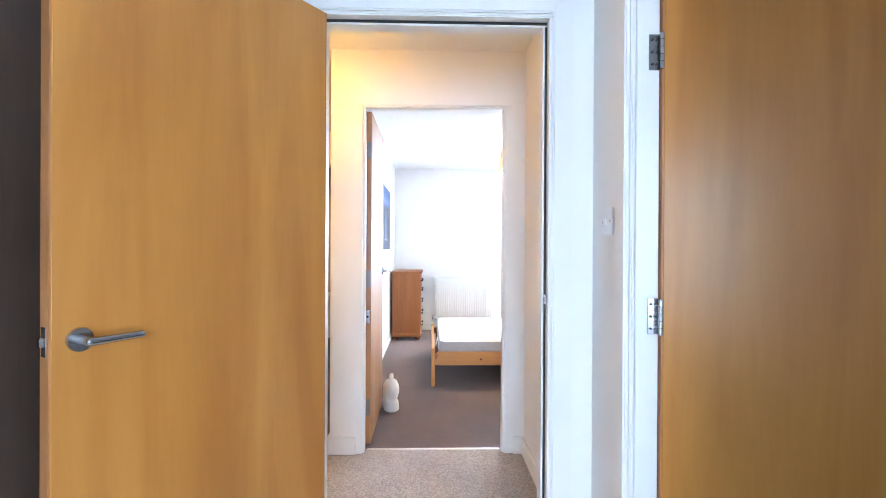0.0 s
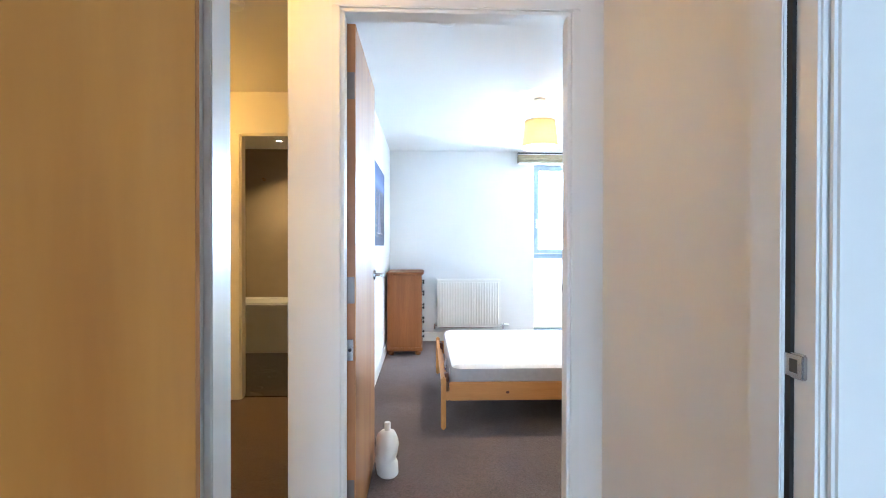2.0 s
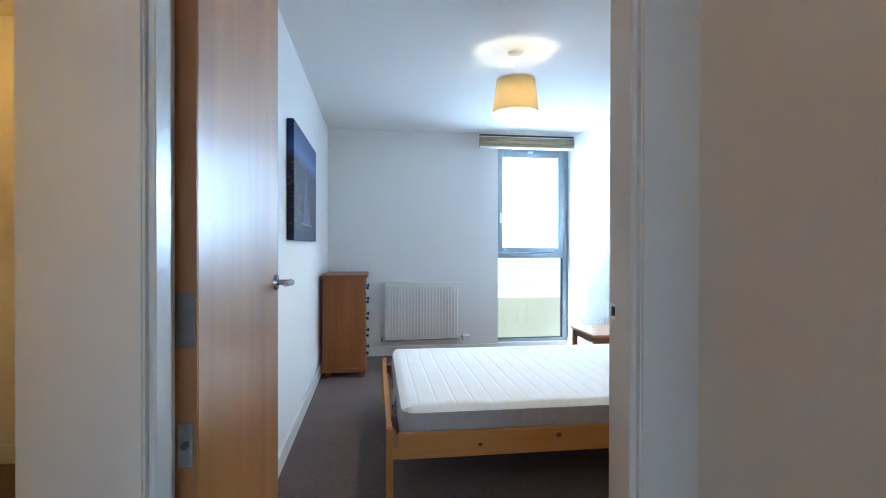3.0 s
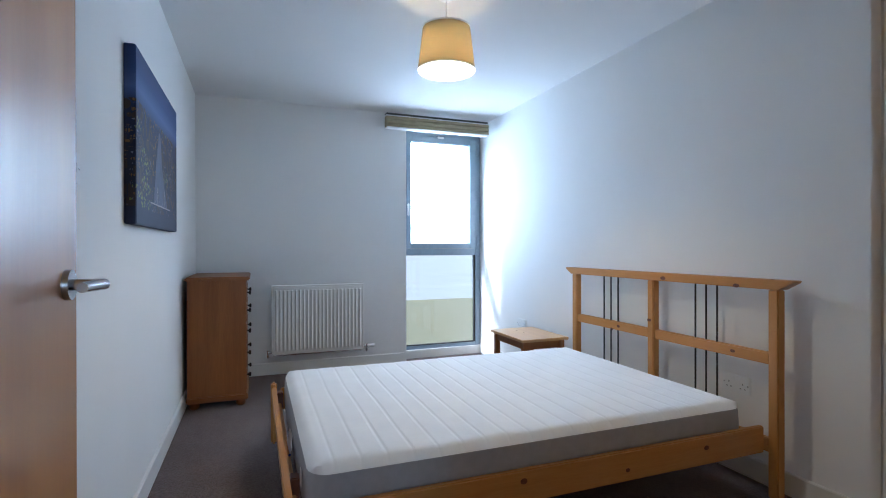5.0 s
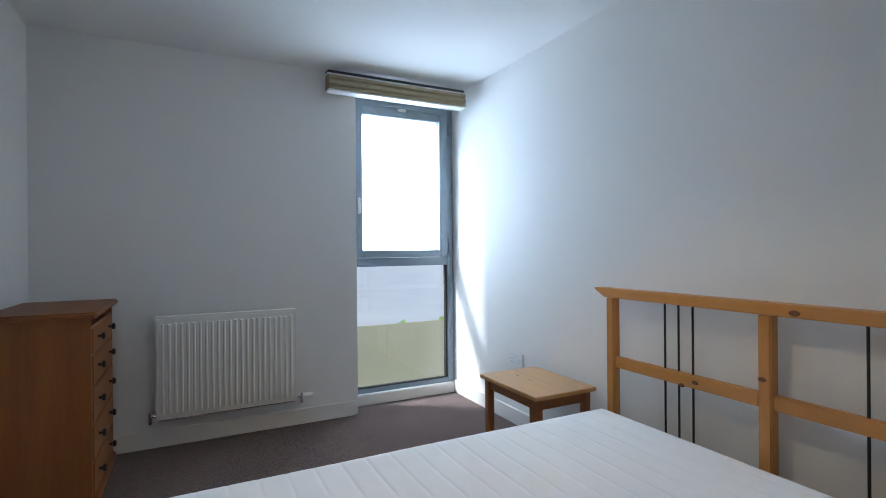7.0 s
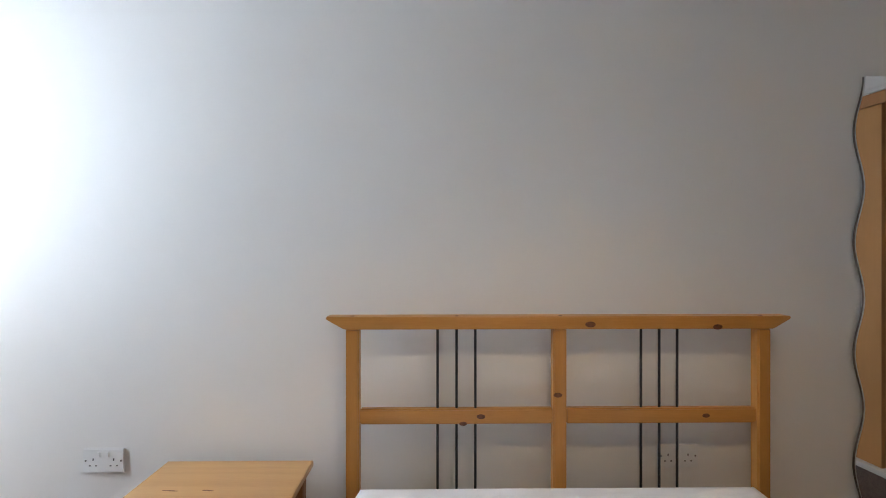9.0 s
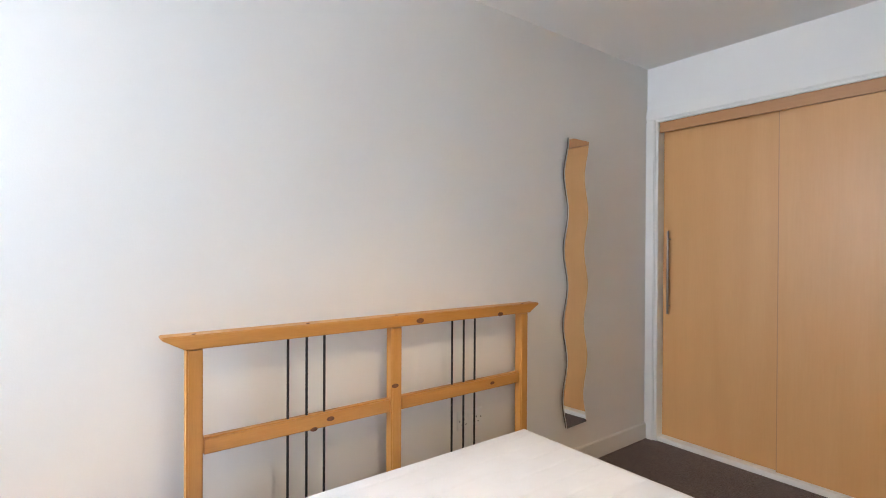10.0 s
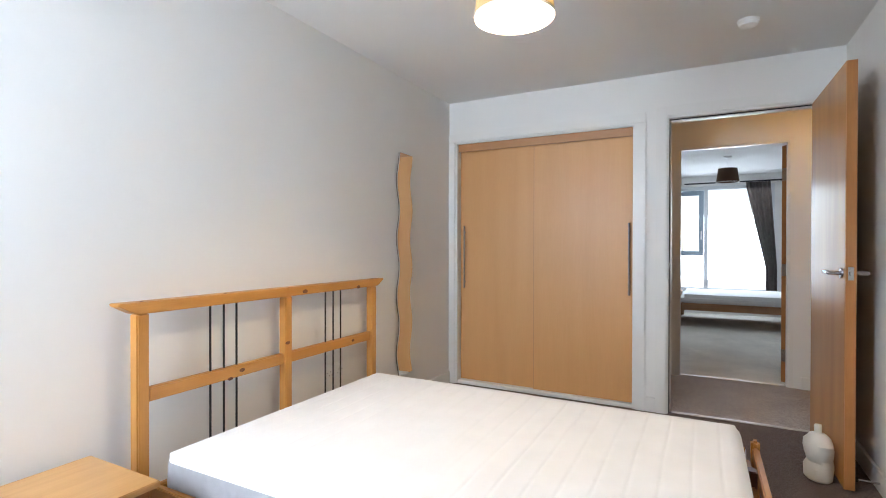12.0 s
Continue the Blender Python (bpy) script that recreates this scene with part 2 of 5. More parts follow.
vl.new(next(x for x in vn if x.bl_idname == "ShaderNodeTexCoord").outputs["Object"], v_noise.inputs["Vector"])
v_ramp = vn.new("ShaderNodeValToRGB")
v_ramp.color_ramp.elements[0].position, v_ramp.color_ramp.elements[1].position = 0.488, 0.512
v_ramp.color_ramp.elements[0].color = v_ramp.color_ramp.elements[1].color = (0.032, 0.025, 0.022, 1)
v_ramp.color_ramp.elements.new(0.5).color = (0.22, 0.19, 0.16, 1)
vl.new(v_noise.outputs["Fac"], v_ramp.inputs["Fac"])
vl.new(v_ramp.outputs["Color"], vn["Principled BSDF"].inputs["Base Color"])
M_BATH = material("bath_acrylic", (0.8, 0.78, 0.74), 0.15, vary=0.01)
M_BOTTLE = material("milky_plastic", (0.72, 0.71, 0.66), 0.4, vary=0.03, scale=12)
M_GOLD = material("gilt_frame", (0.30, 0.17, 0.05), 0.35, 0.6, vary=0.2, scale=30)
M_BEDDING = material("white_bedding", (0.78, 0.78, 0.78), 0.9, vary=0.02, bump=0.2, bump_scale=60)
# near-black colour stands in for the shade inside the closed wardrobe
M_GAPSHADE = material("void_shade", (0.02, 0.018, 0.016), 0.8)


# ---- building helpers ----
def add_box(bm, x0, x1, y0, y1, z0, z1, bevel=0.0, segs=2, matrix=None):
    made = bmesh.ops.create_cube(bm, size=1.0)["verts"]
    bmesh.ops.scale(bm, vec=(x1 - x0, y1 - y0, z1 - z0), verts=made)
    bmesh.ops.translate(bm, vec=((x0 + x1) / 2, (y0 + y1) / 2, (z0 + z1) / 2), verts=made)
    if matrix is not None:
        bmesh.ops.transform(bm, matrix=matrix, verts=made)
    if bevel:
        edges = list({e for v in made for e in v.link_edges})
        bmesh.ops.bevel(bm, geom=edges, offset=bevel, segments=segs, affect="EDGES", clamp_overlap=True)
    return bm


def box(x0, x1, y0, y1, z0, z1, bevel=0.0, segs=2):
    return add_box(bmesh.new(), x0, x1, y0, y1, z0, z1, bevel, segs)


def add_tube(bm, a, b, r0, r1=None, sides=16, cap=True):
    a, b = Vector(a), Vector(b)
    r1 = r0 if r1 is None else r1
    m = Matrix.Translation((a + b) / 2) @ (b - a).to_track_quat("Z", "Y").to_matrix().to_4x4()
    bmesh.ops.create_cone(bm, cap_ends=cap, segments=sides, radius1=r0, radius2=r1, depth=(b - a).length, matrix=m)
    return bm


def tube(a, b, r0, r1=None, sides=16, cap=True):
    return add_tube(bmesh.new(), a, b, r0, r1, sides, cap)


def lathe(profile, sides=24, place=(0, 0, 0), closed=False):
    """A turned body from (radius, height) pairs."""
    bm = bmesh.new()
    rings = []
    for r, z in profile:
        rings.append([bm.verts.new((place[0] + r * math.cos(2 * math.pi * k / sides), place[1] + r * math.sin(2 * math.pi * k / sides), place[2] + z)) for k in range(sides)])
    for a, b in zip(rings, rings[1:]):
        for k in range(sides):
            bm.faces.new((a[k], a[(k + 1) % sides], b[(k + 1) % sides], b[k]))
    if closed:
        bm.faces.new(rings[0][::-1])
        bm.faces.new(rings[-1])
    bmesh.ops.recalc_face_normals(bm, faces=bm.faces)
    return bm


def extrude_outline(points, way):
    """A solid from a flat outline, pushed along a vector."""
    bm = bmesh.new()
    low = [bm.verts.new(p) for p in points]
    high = [bm.verts.new(Vector(p) + Vector(way)) for p in points]
    bm.faces.new(low)
    bm.faces.new(high[::-1])
    for k in range(len(low)):
        j = (k + 1) % len(low)
        bm.faces.new((low[k], high[k], high[j], low[j]))
    bmesh.ops.recalc_face_normals(bm, faces=bm.faces)
    return bm


def mesh_of(name, bm, mat, smooth=True):
    me = bpy.data.meshes.new(name)
    bm.to_mesh(me)
    bm.free()
    me.materials.append(mat)
    if smooth:
        me.shade_smooth()
        me.set_sharp_from_angle(angle=radians(35))
    return me


def part(name, bm, mat, parent, label=""):
    ob = new(name, mesh_of(name, bm, mat))
    ob.parent = parent
    ob.matrix_parent_inverse = parent.matrix_world.inverted()
    return tagged(ob, label)


def thing(name, x, y, z, label, category, group="", turn=0.0):
    """An Empty at a thing's base; parts are built round the origin."""
    ob = new(name)
    ob.empty_display_size = 0.1
    ob.location, ob.rotation_euler = (x, y, z), (0, 0, radians(turn))
    return tagged(ob, label, category, group)


def lpart(name, bm, mat, parent, label=""):
    """A part whose mesh is given in its parent's own coordinates."""
    ob = new(name, mesh_of(name, bm, mat))
    ob.parent = parent
    return tagged(ob, label)


def structure(name, bm, mat, label, category):
    return tagged(new(name, mesh_of(name, bm, mat, False)), label, category, kind="structure")


def wall(name, axis, p0, p1, a0, a1, z0, z1, holes=(), mat=None, label="", category="wall"):
    """A wall with real openings. axis 'x': it runs along x between a0 and a1, from y = p0 to p1; axis 'y' likewise. Holes: (a0, a1, z0, z1)."""
    us = sorted({a0, a1, *[h[0] for h in holes], *[h[1] for h in holes]})
    vs = sorted({z0, z1, *[h[2] for h in holes], *[h[3] for h in holes]})
    us, vs = [u for u in us if a0 <= u <= a1], [v for v in vs if z0 <= v <= z1]
    bm = bmesh.new()
    cache = {}

    def vert(u, p, v):
        key = (round(u, 5), round(p, 5), round(v, 5))
        if key not in cache:
            cache[key] = bm.verts.new((u, p, v) if axis == "x" else (p, u, v))
        return cache[key]

    def solid(i, j):
        if not (0 <= i < len(us) - 1 and 0 <= j < len(vs) - 1):
            return False
        cu, cv = (us[i] + us[i + 1]) / 2, (vs[j] + vs[j + 1]) / 2
        return not any(h[0] < cu < h[1] and h[2] < cv < h[3] for h in holes)

    for i in range(len(us) - 1):
        for j in range(len(vs) - 1):
            if not solid(i, j):
                continue
            u0, u1, v0, v1 = us[i], us[i + 1], vs[j], vs[j + 1]
            for p in (p0, p1):
                bm.faces.new([vert(u0, p, v0), vert(u1, p, v0), vert(u1, p, v1), vert(u0, p, v1)])
            for di, dj, q in ((-1, 0, ((u0, v0), (u0, v1))), (1, 0, ((u1, v0), (u1, v1))), (0, -1, ((u0, v0), (u1, v0))), (0, 1, ((u0, v1), (u1, v1)))):
                if not solid(i + di, j + dj):
                    (ua, va), (ub, vb) = q
                    bm.faces.new([vert(ua, p0, va), vert(ub, p0, vb), vert(ub, p1, vb), vert(ua, p1, va)])
    bmesh.ops.recalc_face_normals(bm, faces=bm.faces)
    return structure(name, bm, mat or M_WALL, label, category)


# ---- large structure ----
CEIL = 2.316
structure("floor", box(-3.4, 6.2, -2.5, 7.95, -0.2, 0.0), M_CARPET, "worn taupe brown fitted carpet", "floor")
M_CARPET_HALL = carpet_material("grey_brown_carpet", (0.38, 0.34, 0.32))
M_CARPET_PALE = carpet_material("pale_carpet", (0.76, 0.72, 0.64))
structure("floor_hall", box(-3.2, 0.91, 2.305, 3.43, 0.0, 0.004), M_CARPET_HALL, "grey-brown hall carpet", "floor")
structure("floor_second_bedroom", box(-1.0, 0.93, -2.30, 2.305, 0.0, 0.004), M_CARPET_PALE, "pale beige bedroom carpet", "floor")
structure("ceiling", box(-3.4, 6.2, -2.5, 7.95, CEIL, CEIL + 0.2), M_CEIL, "plain matt white painted ceiling", "ceiling")
wall("wall_south", "x", 3.37, 3.485, -0.205, 2.46, 0, CEIL, [(-0.052, 0.825, 0, 2.03), (0.99, 2.42, 0, 2.0)], label="white painted wall with door and wardrobe openings")
wall("wall_west", "y", -0.205, -0.15, 3.485, 7.66, 0, CEIL, label="white painted bedroom partition wall")
wall("wall_north", "x", 7.66, 7.92, -2.45, 2.46, 0, CEIL, [(1.618, 2.46, 0.0, 2.225)], label="white painted outer wall with tall window opening")
wall("wall_east", "y", 2.46, 2.58, 2.24, 7.92, 0, CEIL, label="plain white painted bedroom wall")
wall("wall_hall_east", "y", 0.91, 0.97, 2.36, 3.37, 0, CEIL, label="cream painted end wall of the hall")
wall("wall_wardrobe_back", "x", 2.36, 2.75, 0.97, 2.46, 0, CEIL, label="plain wall behind the wardrobe")
wall("wall_hall_south", "x", 2.24, 2.36, -1.27, 2.46, 0, CEIL, [(-0.05, 0.805, 0, 2.015)], label="white painted wall with a doorway")
wall("wall_hall_west", "y", -1.40, -1.27, 2.24, 4.30, 0, CEIL, label="cream painted hall wall ending in a corner")
wall("wall_hall_corner", "x", 4.18, 4.30, -3.2, -1.40, 0, CEIL, label="cream painted hall wall")
wall("wall_hall_end", "y", -3.32, -3.2, 4.18, 5.51, 0, CEIL, label="cream painted hall end wall")
wall("wall_bath", "x", 5.39, 5.51, -3.2, -0.205, 0, CEIL, [(-1.145, -0.34, 0, 2.03)], label="cream painted wall with the bathroom doorway")
wall("wall_bath_west", "y", -2.45, -2.33, 5.51, 7.66, 0, CEIL, mat=M_TILE, label="beige tiled bathroom wall")
wall("wall_room_west", "y", -1.12, -1.0, -2.42, 2.24, 0, CEIL, label="white painted wall of the second bedroom")
# the opening from x = 2.3 is unseen, added for the side door's highlight
wall("wall_room_south", "x", -2.42, -2.30, -1.0, 6.0, 0, CEIL, [(-0.42, 0.93, 0.38, 2.15), (2.3, 3.9, 0.38, 2.15)], label="white painted wall with a wide window opening and an added unseen one")
wall("wall_partition", "y", 0.93, 1.05, -2.30, 2.24, 0, CEIL, [(1.08, 1.94, 0, 2.03)], label="white painted partition with a side doorway")
# unseen wall, set far off so its reflection in the side door stays dim
wall("wall_side_room_east", "y", 6.0, 6.12, -2.42, 2.36, 0, CEIL, label="plain white wall added to close the unseen side room")
wall("wall_side_room_north", "x", 2.24, 2.36, 2.58, 6.0, 0, CEIL, label="plain white wall added to close the unseen side room")
structure("bath_wall_tiling", box(-2.33, -0.205, 7.64, 7.66, 0, CEIL), M_TILE, "large beige glazed wall tiles", "wall tiling")
structure("bath_floor", box(-2.33, -0.205, 5.45, 7.64, 0.0, 0.008), M_TILEDARK, "dark veined stone floor tiles", "floor")


def skirting(name, runs, h=0.10, d=0.016):
    """Boards along walls: (x0, y0, x1, y1, side) with the wall on the line and the board on the side given as (nx, ny)."""
    bm = bmesh.new()
    for x0, y0, x1, y1, nx, ny in runs:
        ax, bx = sorted((x0, x1 + nx * d)) if nx else sorted((x0, x1))
        ay, by = sorted((y0, y1 + ny * d)) if ny else sorted((y0, y1))
        add_box(bm, ax, bx, ay, by, 0.0, h, 0.004, 2)
    return structure(name, bm, M_TRIM, "white gloss painted skirting board", "skirting board")


skirting("baseboard_bedroom", [
    (-0.15, 3.505, -0.15, 7.66, 1, 0), (-0.139, 7.66, 1.60, 7.66, 0, -1), (2.46, 3.485, 2.46, 7.80, -1, 0),
    (-0.15, 3.485, -0.105, 3.485, 0, 1), (0.877, 3.485, 0.936, 3.485, 0, 1)])
skirting("baseboard_hall", [
    (-0.221, 3.37, -0.056, 3.37, 0, -1), (-0.205, 3.354, -0.205, 5.39, -1, 0), (0.845, 3.37, 0.91, 3.37, 0, -1), (0.91, 2.36, 0.91, 3.354, -1, 0),
    (-3.2, 5.39, -1.215, 5.39, 0, -1), (-1.27, 2.36, -1.27, 4.316, 1, 0), (-1.254, 2.36, -0.10, 2.36, 0, 1)])
skirting("baseboard_room", [(-1.0, -2.30, -1.0, 2.24, 1, 0), (-0.984, 2.24, -0.10, 2.24, 0, -1), (0.93, 2.0, 0.93, 2.24, -1, 0), (-0.984, -2.30, 0.93, -2.30, 0, 1), (0.93, -2.284, 0.93, 1.02, -1, 0)])


def doorway(name, axis, p0, p1, a0, a1, top, seal_side, both=False):
    """Lining, stop, seal and architraves of a door opening; a0 to a1 is the clear width."""
    base = structure(name, bmesh.new(), M_TRIM, "white gloss door lining and architrave", "door frame")

    def b(u0, u1, q0, q1, z0, z1, mat, pname, bev=0.004):
        bm = box(u0, u1, q0, q1, z0, z1, bev) if axis == "x" else box(q0, q1, u0, u1, z0, z1, bev)
        part(pname, bm, mat, base)

    e = 0.03
    # the plain side ends in a thin proud lip, the other side carries the architrave
    j0 = p0 - (0.006 if seal_side > 0 and not both else 0.002)
    j1 = p1 + (0.006 if seal_side < 0 and not both else 0.002)
    b(a0 - e, a0, j0, j1, 0, top, M_TRIM, "jamb")
    b(a1, a1 + e, j0, j1, 0, top, M_TRIM, "jamb")
    b(a0 - e, a1 + e, j0, j1, top, top + e, M_TRIM, "head")
    w, t = 0.07, 0.017
    trimmed = ((p0 - t, p0 - 0.002), (p1 + 0.002, p1 + t))
    if not both:
        trimmed = trimmed[1:] if seal_side > 0 else trimmed[:1]
    for q0, q1 in trimmed:
        b(a0 - 0.01 - w, a0 - 0.01, q0, q1, 0, top + 0.01 + w, M_TRIM, "architrave", 0.005)
        b(a1 + 0.01, a1 + 0.01 + w, q0, q1, 0, top + 0.01 + w, M_TRIM, "architrave", 0.005)
        b(a0 - 0.01, a1 + 0.01, q0, q1, top + 0.01, top + 0.01 + w, M_TRIM, "architrave", 0.005)
    # stop beads and the dark seal strip beside them
    if seal_side:
        s0, s1 = (p0 + 0.008, p1 - 0.048) if seal_side > 0 else (p0 + 0.048, p1 - 0.008)
        g0, g1 = (s1, s1 + 0.010) if seal_side > 0 else (s0 - 0.010, s0)
        for u0, u1, v0, v1 in ((a0, a0 + 0.012, 0, top - 0.012), (a1 - 0.012, a1, 0, top - 0.012)):
            b(u0, u1, s0, s1, v0, v1, M_TRIM, "stop", 0.002)
        b(a0, a1, s0, s1, top - 0.012, top, M_TRIM, "stop", 0.002)
        b(a1 - (0.005 if seal_side > 0 else 0.006), a1, g0, g1, 0, top - 0.016, M_RUBBER, "seal", 0)
        b(a0, a1, g0, g1, top - 0.006, top, M_RUBBER, "seal", 0)
    return base


frame_1 = doorway("door_frame_bedroom", "x", 3.37, 3.485, -0.022, 0.795, 2.0, 1)
frame_2 = doorway("door_frame_second_bedroom", "x", 2.24, 2.36, -0.02, 0.775, 1.985, -1)
for frame_ob, x1, y0, y1, proud in ((frame_1, 0.795, 3.440, 3.474, 0.006), (frame_2, 0.775, 2.254, 2.289, 0.0075)):
    plate_ob = part("strike_plate", box(x1 - proud, x1 + 0.001, y0, y1, 0.988, 1.022, 0.002), M_STEEL, frame_ob, "satin steel strike plate")
    part("latch_hole", box(x1 - proud - 0.0006, x1 - proud + 0.002, y0 + 0.010, y1 - 0.012, 0.996, 1.014), M_SLOT, plate_ob)
doorway("door_frame_bath", "x", 5.39, 5.51, -1.115, -0.37, 2.0, 1)
doorway("door_frame_side_room", "y", 0.93, 1.05, 1.11, 1.91, 2.0, 1, True)
for strip_y in (3.43, 2.305):
    st = extrude_outline([(0.0, strip_y - 0.014, 0.0), (0.0, strip_y - 0.008, 0.007), (0.0, strip_y + 0.008, 0.007), (0.0, strip_y + 0.014, 0.0)], (0.775, 0, 0))
    structure("threshold_strip", st, M_BRASS, "silver metal carpet threshold strip", "threshold strip")


# ---- doors ----
def lever(parent, x, y, z, side, toward):
    """A round rose with a lever that points along toward (+1 or -1 in the leaf's x)."""
    y1 = y + side * 0.009
    rose = lpart("rose", tube((x, y, z), (x, y1, z), 0.026, 0.025, 24), M_STEEL, parent)
    bm = bmesh.new()
    add_tube(bm, (x, y1, z), (x, y + side * 0.052, z), 0.0095, 0.0095, 14)
    bmesh.ops.create_icosphere(bm, subdivisions=2, radius=0.0098, matrix=Matrix.Translation((x, y + side * 0.052, z)))
    add_tube(bm, (x, y + side * 0.052, z), (x + toward * 0.106, y + side * 0.05, z + 0.002), 0.0098, 0.008, 14)
    lpart("lever_handle", bm, M_STEEL, parent, "satin steel lever handle")
    return rose


def hinge(parent, x, y, z, plate_x0, plate_x1, plate_y):
    bm = box(plate_x0, plate_x1, plate_y - 0.0015, plate_y + 0.0015, z - 0.05, z + 0.05, 0.001, 1)
    plate = lpart("hinge", bm, M_STEEL, parent, "satin steel butt hinge")
    kn = bmesh.new()
    for k in range(5):
        add_tube(kn, (x, y, z - 0.05 + k * 0.02), (x, y, z - 0.0315 + k * 0.02), 0.006, 0.006, 12)
    kn_ob = new("knuckle", mesh_of("knuckle", kn, M_STEEL))
    kn_ob.parent = plate
    for dz in (-0.034, 0.0, 0.034):
        for fx in (0.3, 0.7):
            sx = plate_x0 + (plate_x1 - plate_x0) * fx
            sc = new("screw", mesh_of("screw", tube((sx, plate_y - 0.004, z + dz), (sx, plate_y - 0.001, z + dz), 0.0035, 0.0035, 8), M_SLOT))
            sc.parent = plate
    return plate


def door_leaf(name, x, y, turn, label, width=0.78, height=1.975, handle=1.0, flip=1):
    """A flush veneered leaf hung at its origin; it runs along its own +x, thickness towards -y * flip."""
    th = 0.042
    d = thing(name, x, y, 0.012, label, "door", turn=turn)
    y0, y1 = sorted((0.0, -flip * th))
    lpart("leaf", box(0.004, width - 0.004, y0, y1, 0, height, 0.002, 1), M_VENEER, d)
    lpart("edge_lipping", box(0.0, 0.0045, y0 + 0.001, y1 - 0.001, 0.001, height - 0.001), M_EDGE, d, "darker hardwood edge")
    lpart("edge_lipping", box(width - 0.0045, width, y0 + 0.001, y1 - 0.001, 0.001, height - 0.001), M_EDGE, d, "darker hardwood edge")
    lpart("latch_plate", box(width, width + 0.0015, y0 + 0.010, y1 - 0.010, handle - 0.031, handle + 0.031, 0.0005, 1), M_STEEL, d)
    lpart("latch", box(width, width + 0.010, y0 + 0.015, y1 - 0.015, handle - 0.01, handle + 0.01, 0.002), M_STEEL, d)
    for side, yy in ((1, y1), (-1, y0)):
        lever(d, width - 0.055, yy, handle, side, -1)
    return d


d1 = door_leaf("bedroom_door", -0.028, 3.488, 90.5, "flush maple-veneered door standing open into the bedroom", height=1.982, flip=1)
for hz in (0.22, 0.985, 1.75):
    bm = box(-0.002, 0.0005, -0.038, -0.004, hz - 0.05, hz + 0.05, 0.0008, 1)
    hp = lpart("hinge", bm, M_STEELDARK, d1, "satin steel butt hinge")
    kn = new("knuckle", mesh_of("knuckle", tube((-0.004, 0.002, hz - 0.05), (-0.004, 0.002, hz + 0.05), 0.006, 0.006, 12), M_STEEL))
    kn.parent = hp
lpart("door_closer_plate", box(-0.002, 0.0005, -0.034, -0.008, 0.72, 0.80, 0.008, 3), M_STEEL, d1, "rounded steel closer plate")
lpart("closer_chain", tube((-0.008, -0.021, 0.76), (0.0, -0.021, 0.76), 0.006, 0.006, 10), M_SLOT, d1)

d2 = door_leaf("second_bedroom_door", -0.022, 2.230, 236.3, "flush maple-veneered door swung wide open", width=0.772, height=1.96, handle=0.973, flip=-1)
for hz in (0.22, 0.93, 1.72):
    bm = box(-0.002, 0.0005, 0.004, 0.038, hz - 0.05, hz + 0.05, 0.0008, 1)
    hp = lpart("hinge", bm, M_STEEL, d2, "satin steel butt hinge")
    kn = new("knuckle", mesh_of("knuckle", tube((-0.004, -0.002, hz - 0.05), (-0.004, -0.002, hz + 0.05), 0.006, 0.006, 12), M_STEEL))
    kn.parent = hp
d3 = door_leaf("side_room_door", 1.004, 1.925, 0, "flush maple-veneered door opened away into the side room", width=0.88, flip=1)
for hz in (0.22, 0.985, 1.72):
    hinge(d3, -0.004, -0.046, hz, -0.034, -0.004, -0.030)


cup = thing("cupboard", 0, 0, 0, "grey-brown wood cupboard behind the swung door", "cupboard")
lpart("side_panel", box(-0.995, -0.56, 1.30, 1.325, 0.0, 2.1, 0.002), M_CUPBOARD, cup)
lpart("front_panel", box(-0.58, -0.56, 1.325, 2.10, 0.0, 2.1, 0.002), M_CUPBOARD, cup)
lpart("top_panel", box(-0.995, -0.56, 1.30, 2.10, 2.1, 2.12, 0.002), M_CUPBOARD, cup)

# ---- wardrobe ----
wd = thing("sliding_wardrobe", 1.675, 3.45, 0, "built-in wardrobe with two beech sliding doors, closed", "wardrobe")
wd.location = (0, 0, 0)
lpart("carcass", box(0.975, 2.375, 2.76, 3.36, 0.0, 0.02), M_GAPSHADE, wd)
lpart("pelmet", box(1.024, 2.385, 3.451, 3.469, 1.910, 1.972, 0.001, 1), M_PELMET, wd, "darker beech pelmet over the track")
lpart("bottom_track", box(1.024, 2.385, 3.375, 3.478, 0.0, 0.028, 0.003), M_TRIM, wd, "white floor track")
lpart("side_jamb", box(0.99, 1.024, 3.372, 3.487, 0, 1.972, 0.002), M_TRIM, wd)
lpart("side_jamb", box(2.385, 2.42, 3.372, 3.487, 0, 1.972, 0.002), M_TRIM, wd)
lpart("head_jamb", box(0.99, 2.42, 3.372, 3.487, 1.972, 2.0, 0.002), M_TRIM, wd)
for x0, x1, y0, hx in ((1.027, 1.745, 3.428, 1.05), (1.715, 2.382, 3.405, 2.34)):
    dl = lpart("sliding_door", box(x0, x1, y0, y0 + 0.018, 0.03, 1.925, 0.001, 1), M_BEECH, wd)
    if x0 < 1.1:
        sp = new("edge_profile", mesh_of("edge_profile", box(x1, x1 + 0.004, y0 - 0.002, y0 + 0.018, 0.03, 1.925), M_PELMET))
        sp.parent = dl
    hb = bmesh.new()
    add_tube(hb, (hx, y0 + 0.043, 0.79), (hx, y0 + 0.043, 1.30), 0.0068, 0.0068, 14)
    for hz in (0.84, 1.25):
        add_tube(hb, (hx, y0 + 0.016, hz), (hx, y0 + 0.043, hz), 0.004, 0.004, 10)
    hh = new("bar_handle", mesh_of("bar_handle", hb, M_STEELDARK))
    hh.parent = dl
    tagged(hh, "long satin steel bar handle")
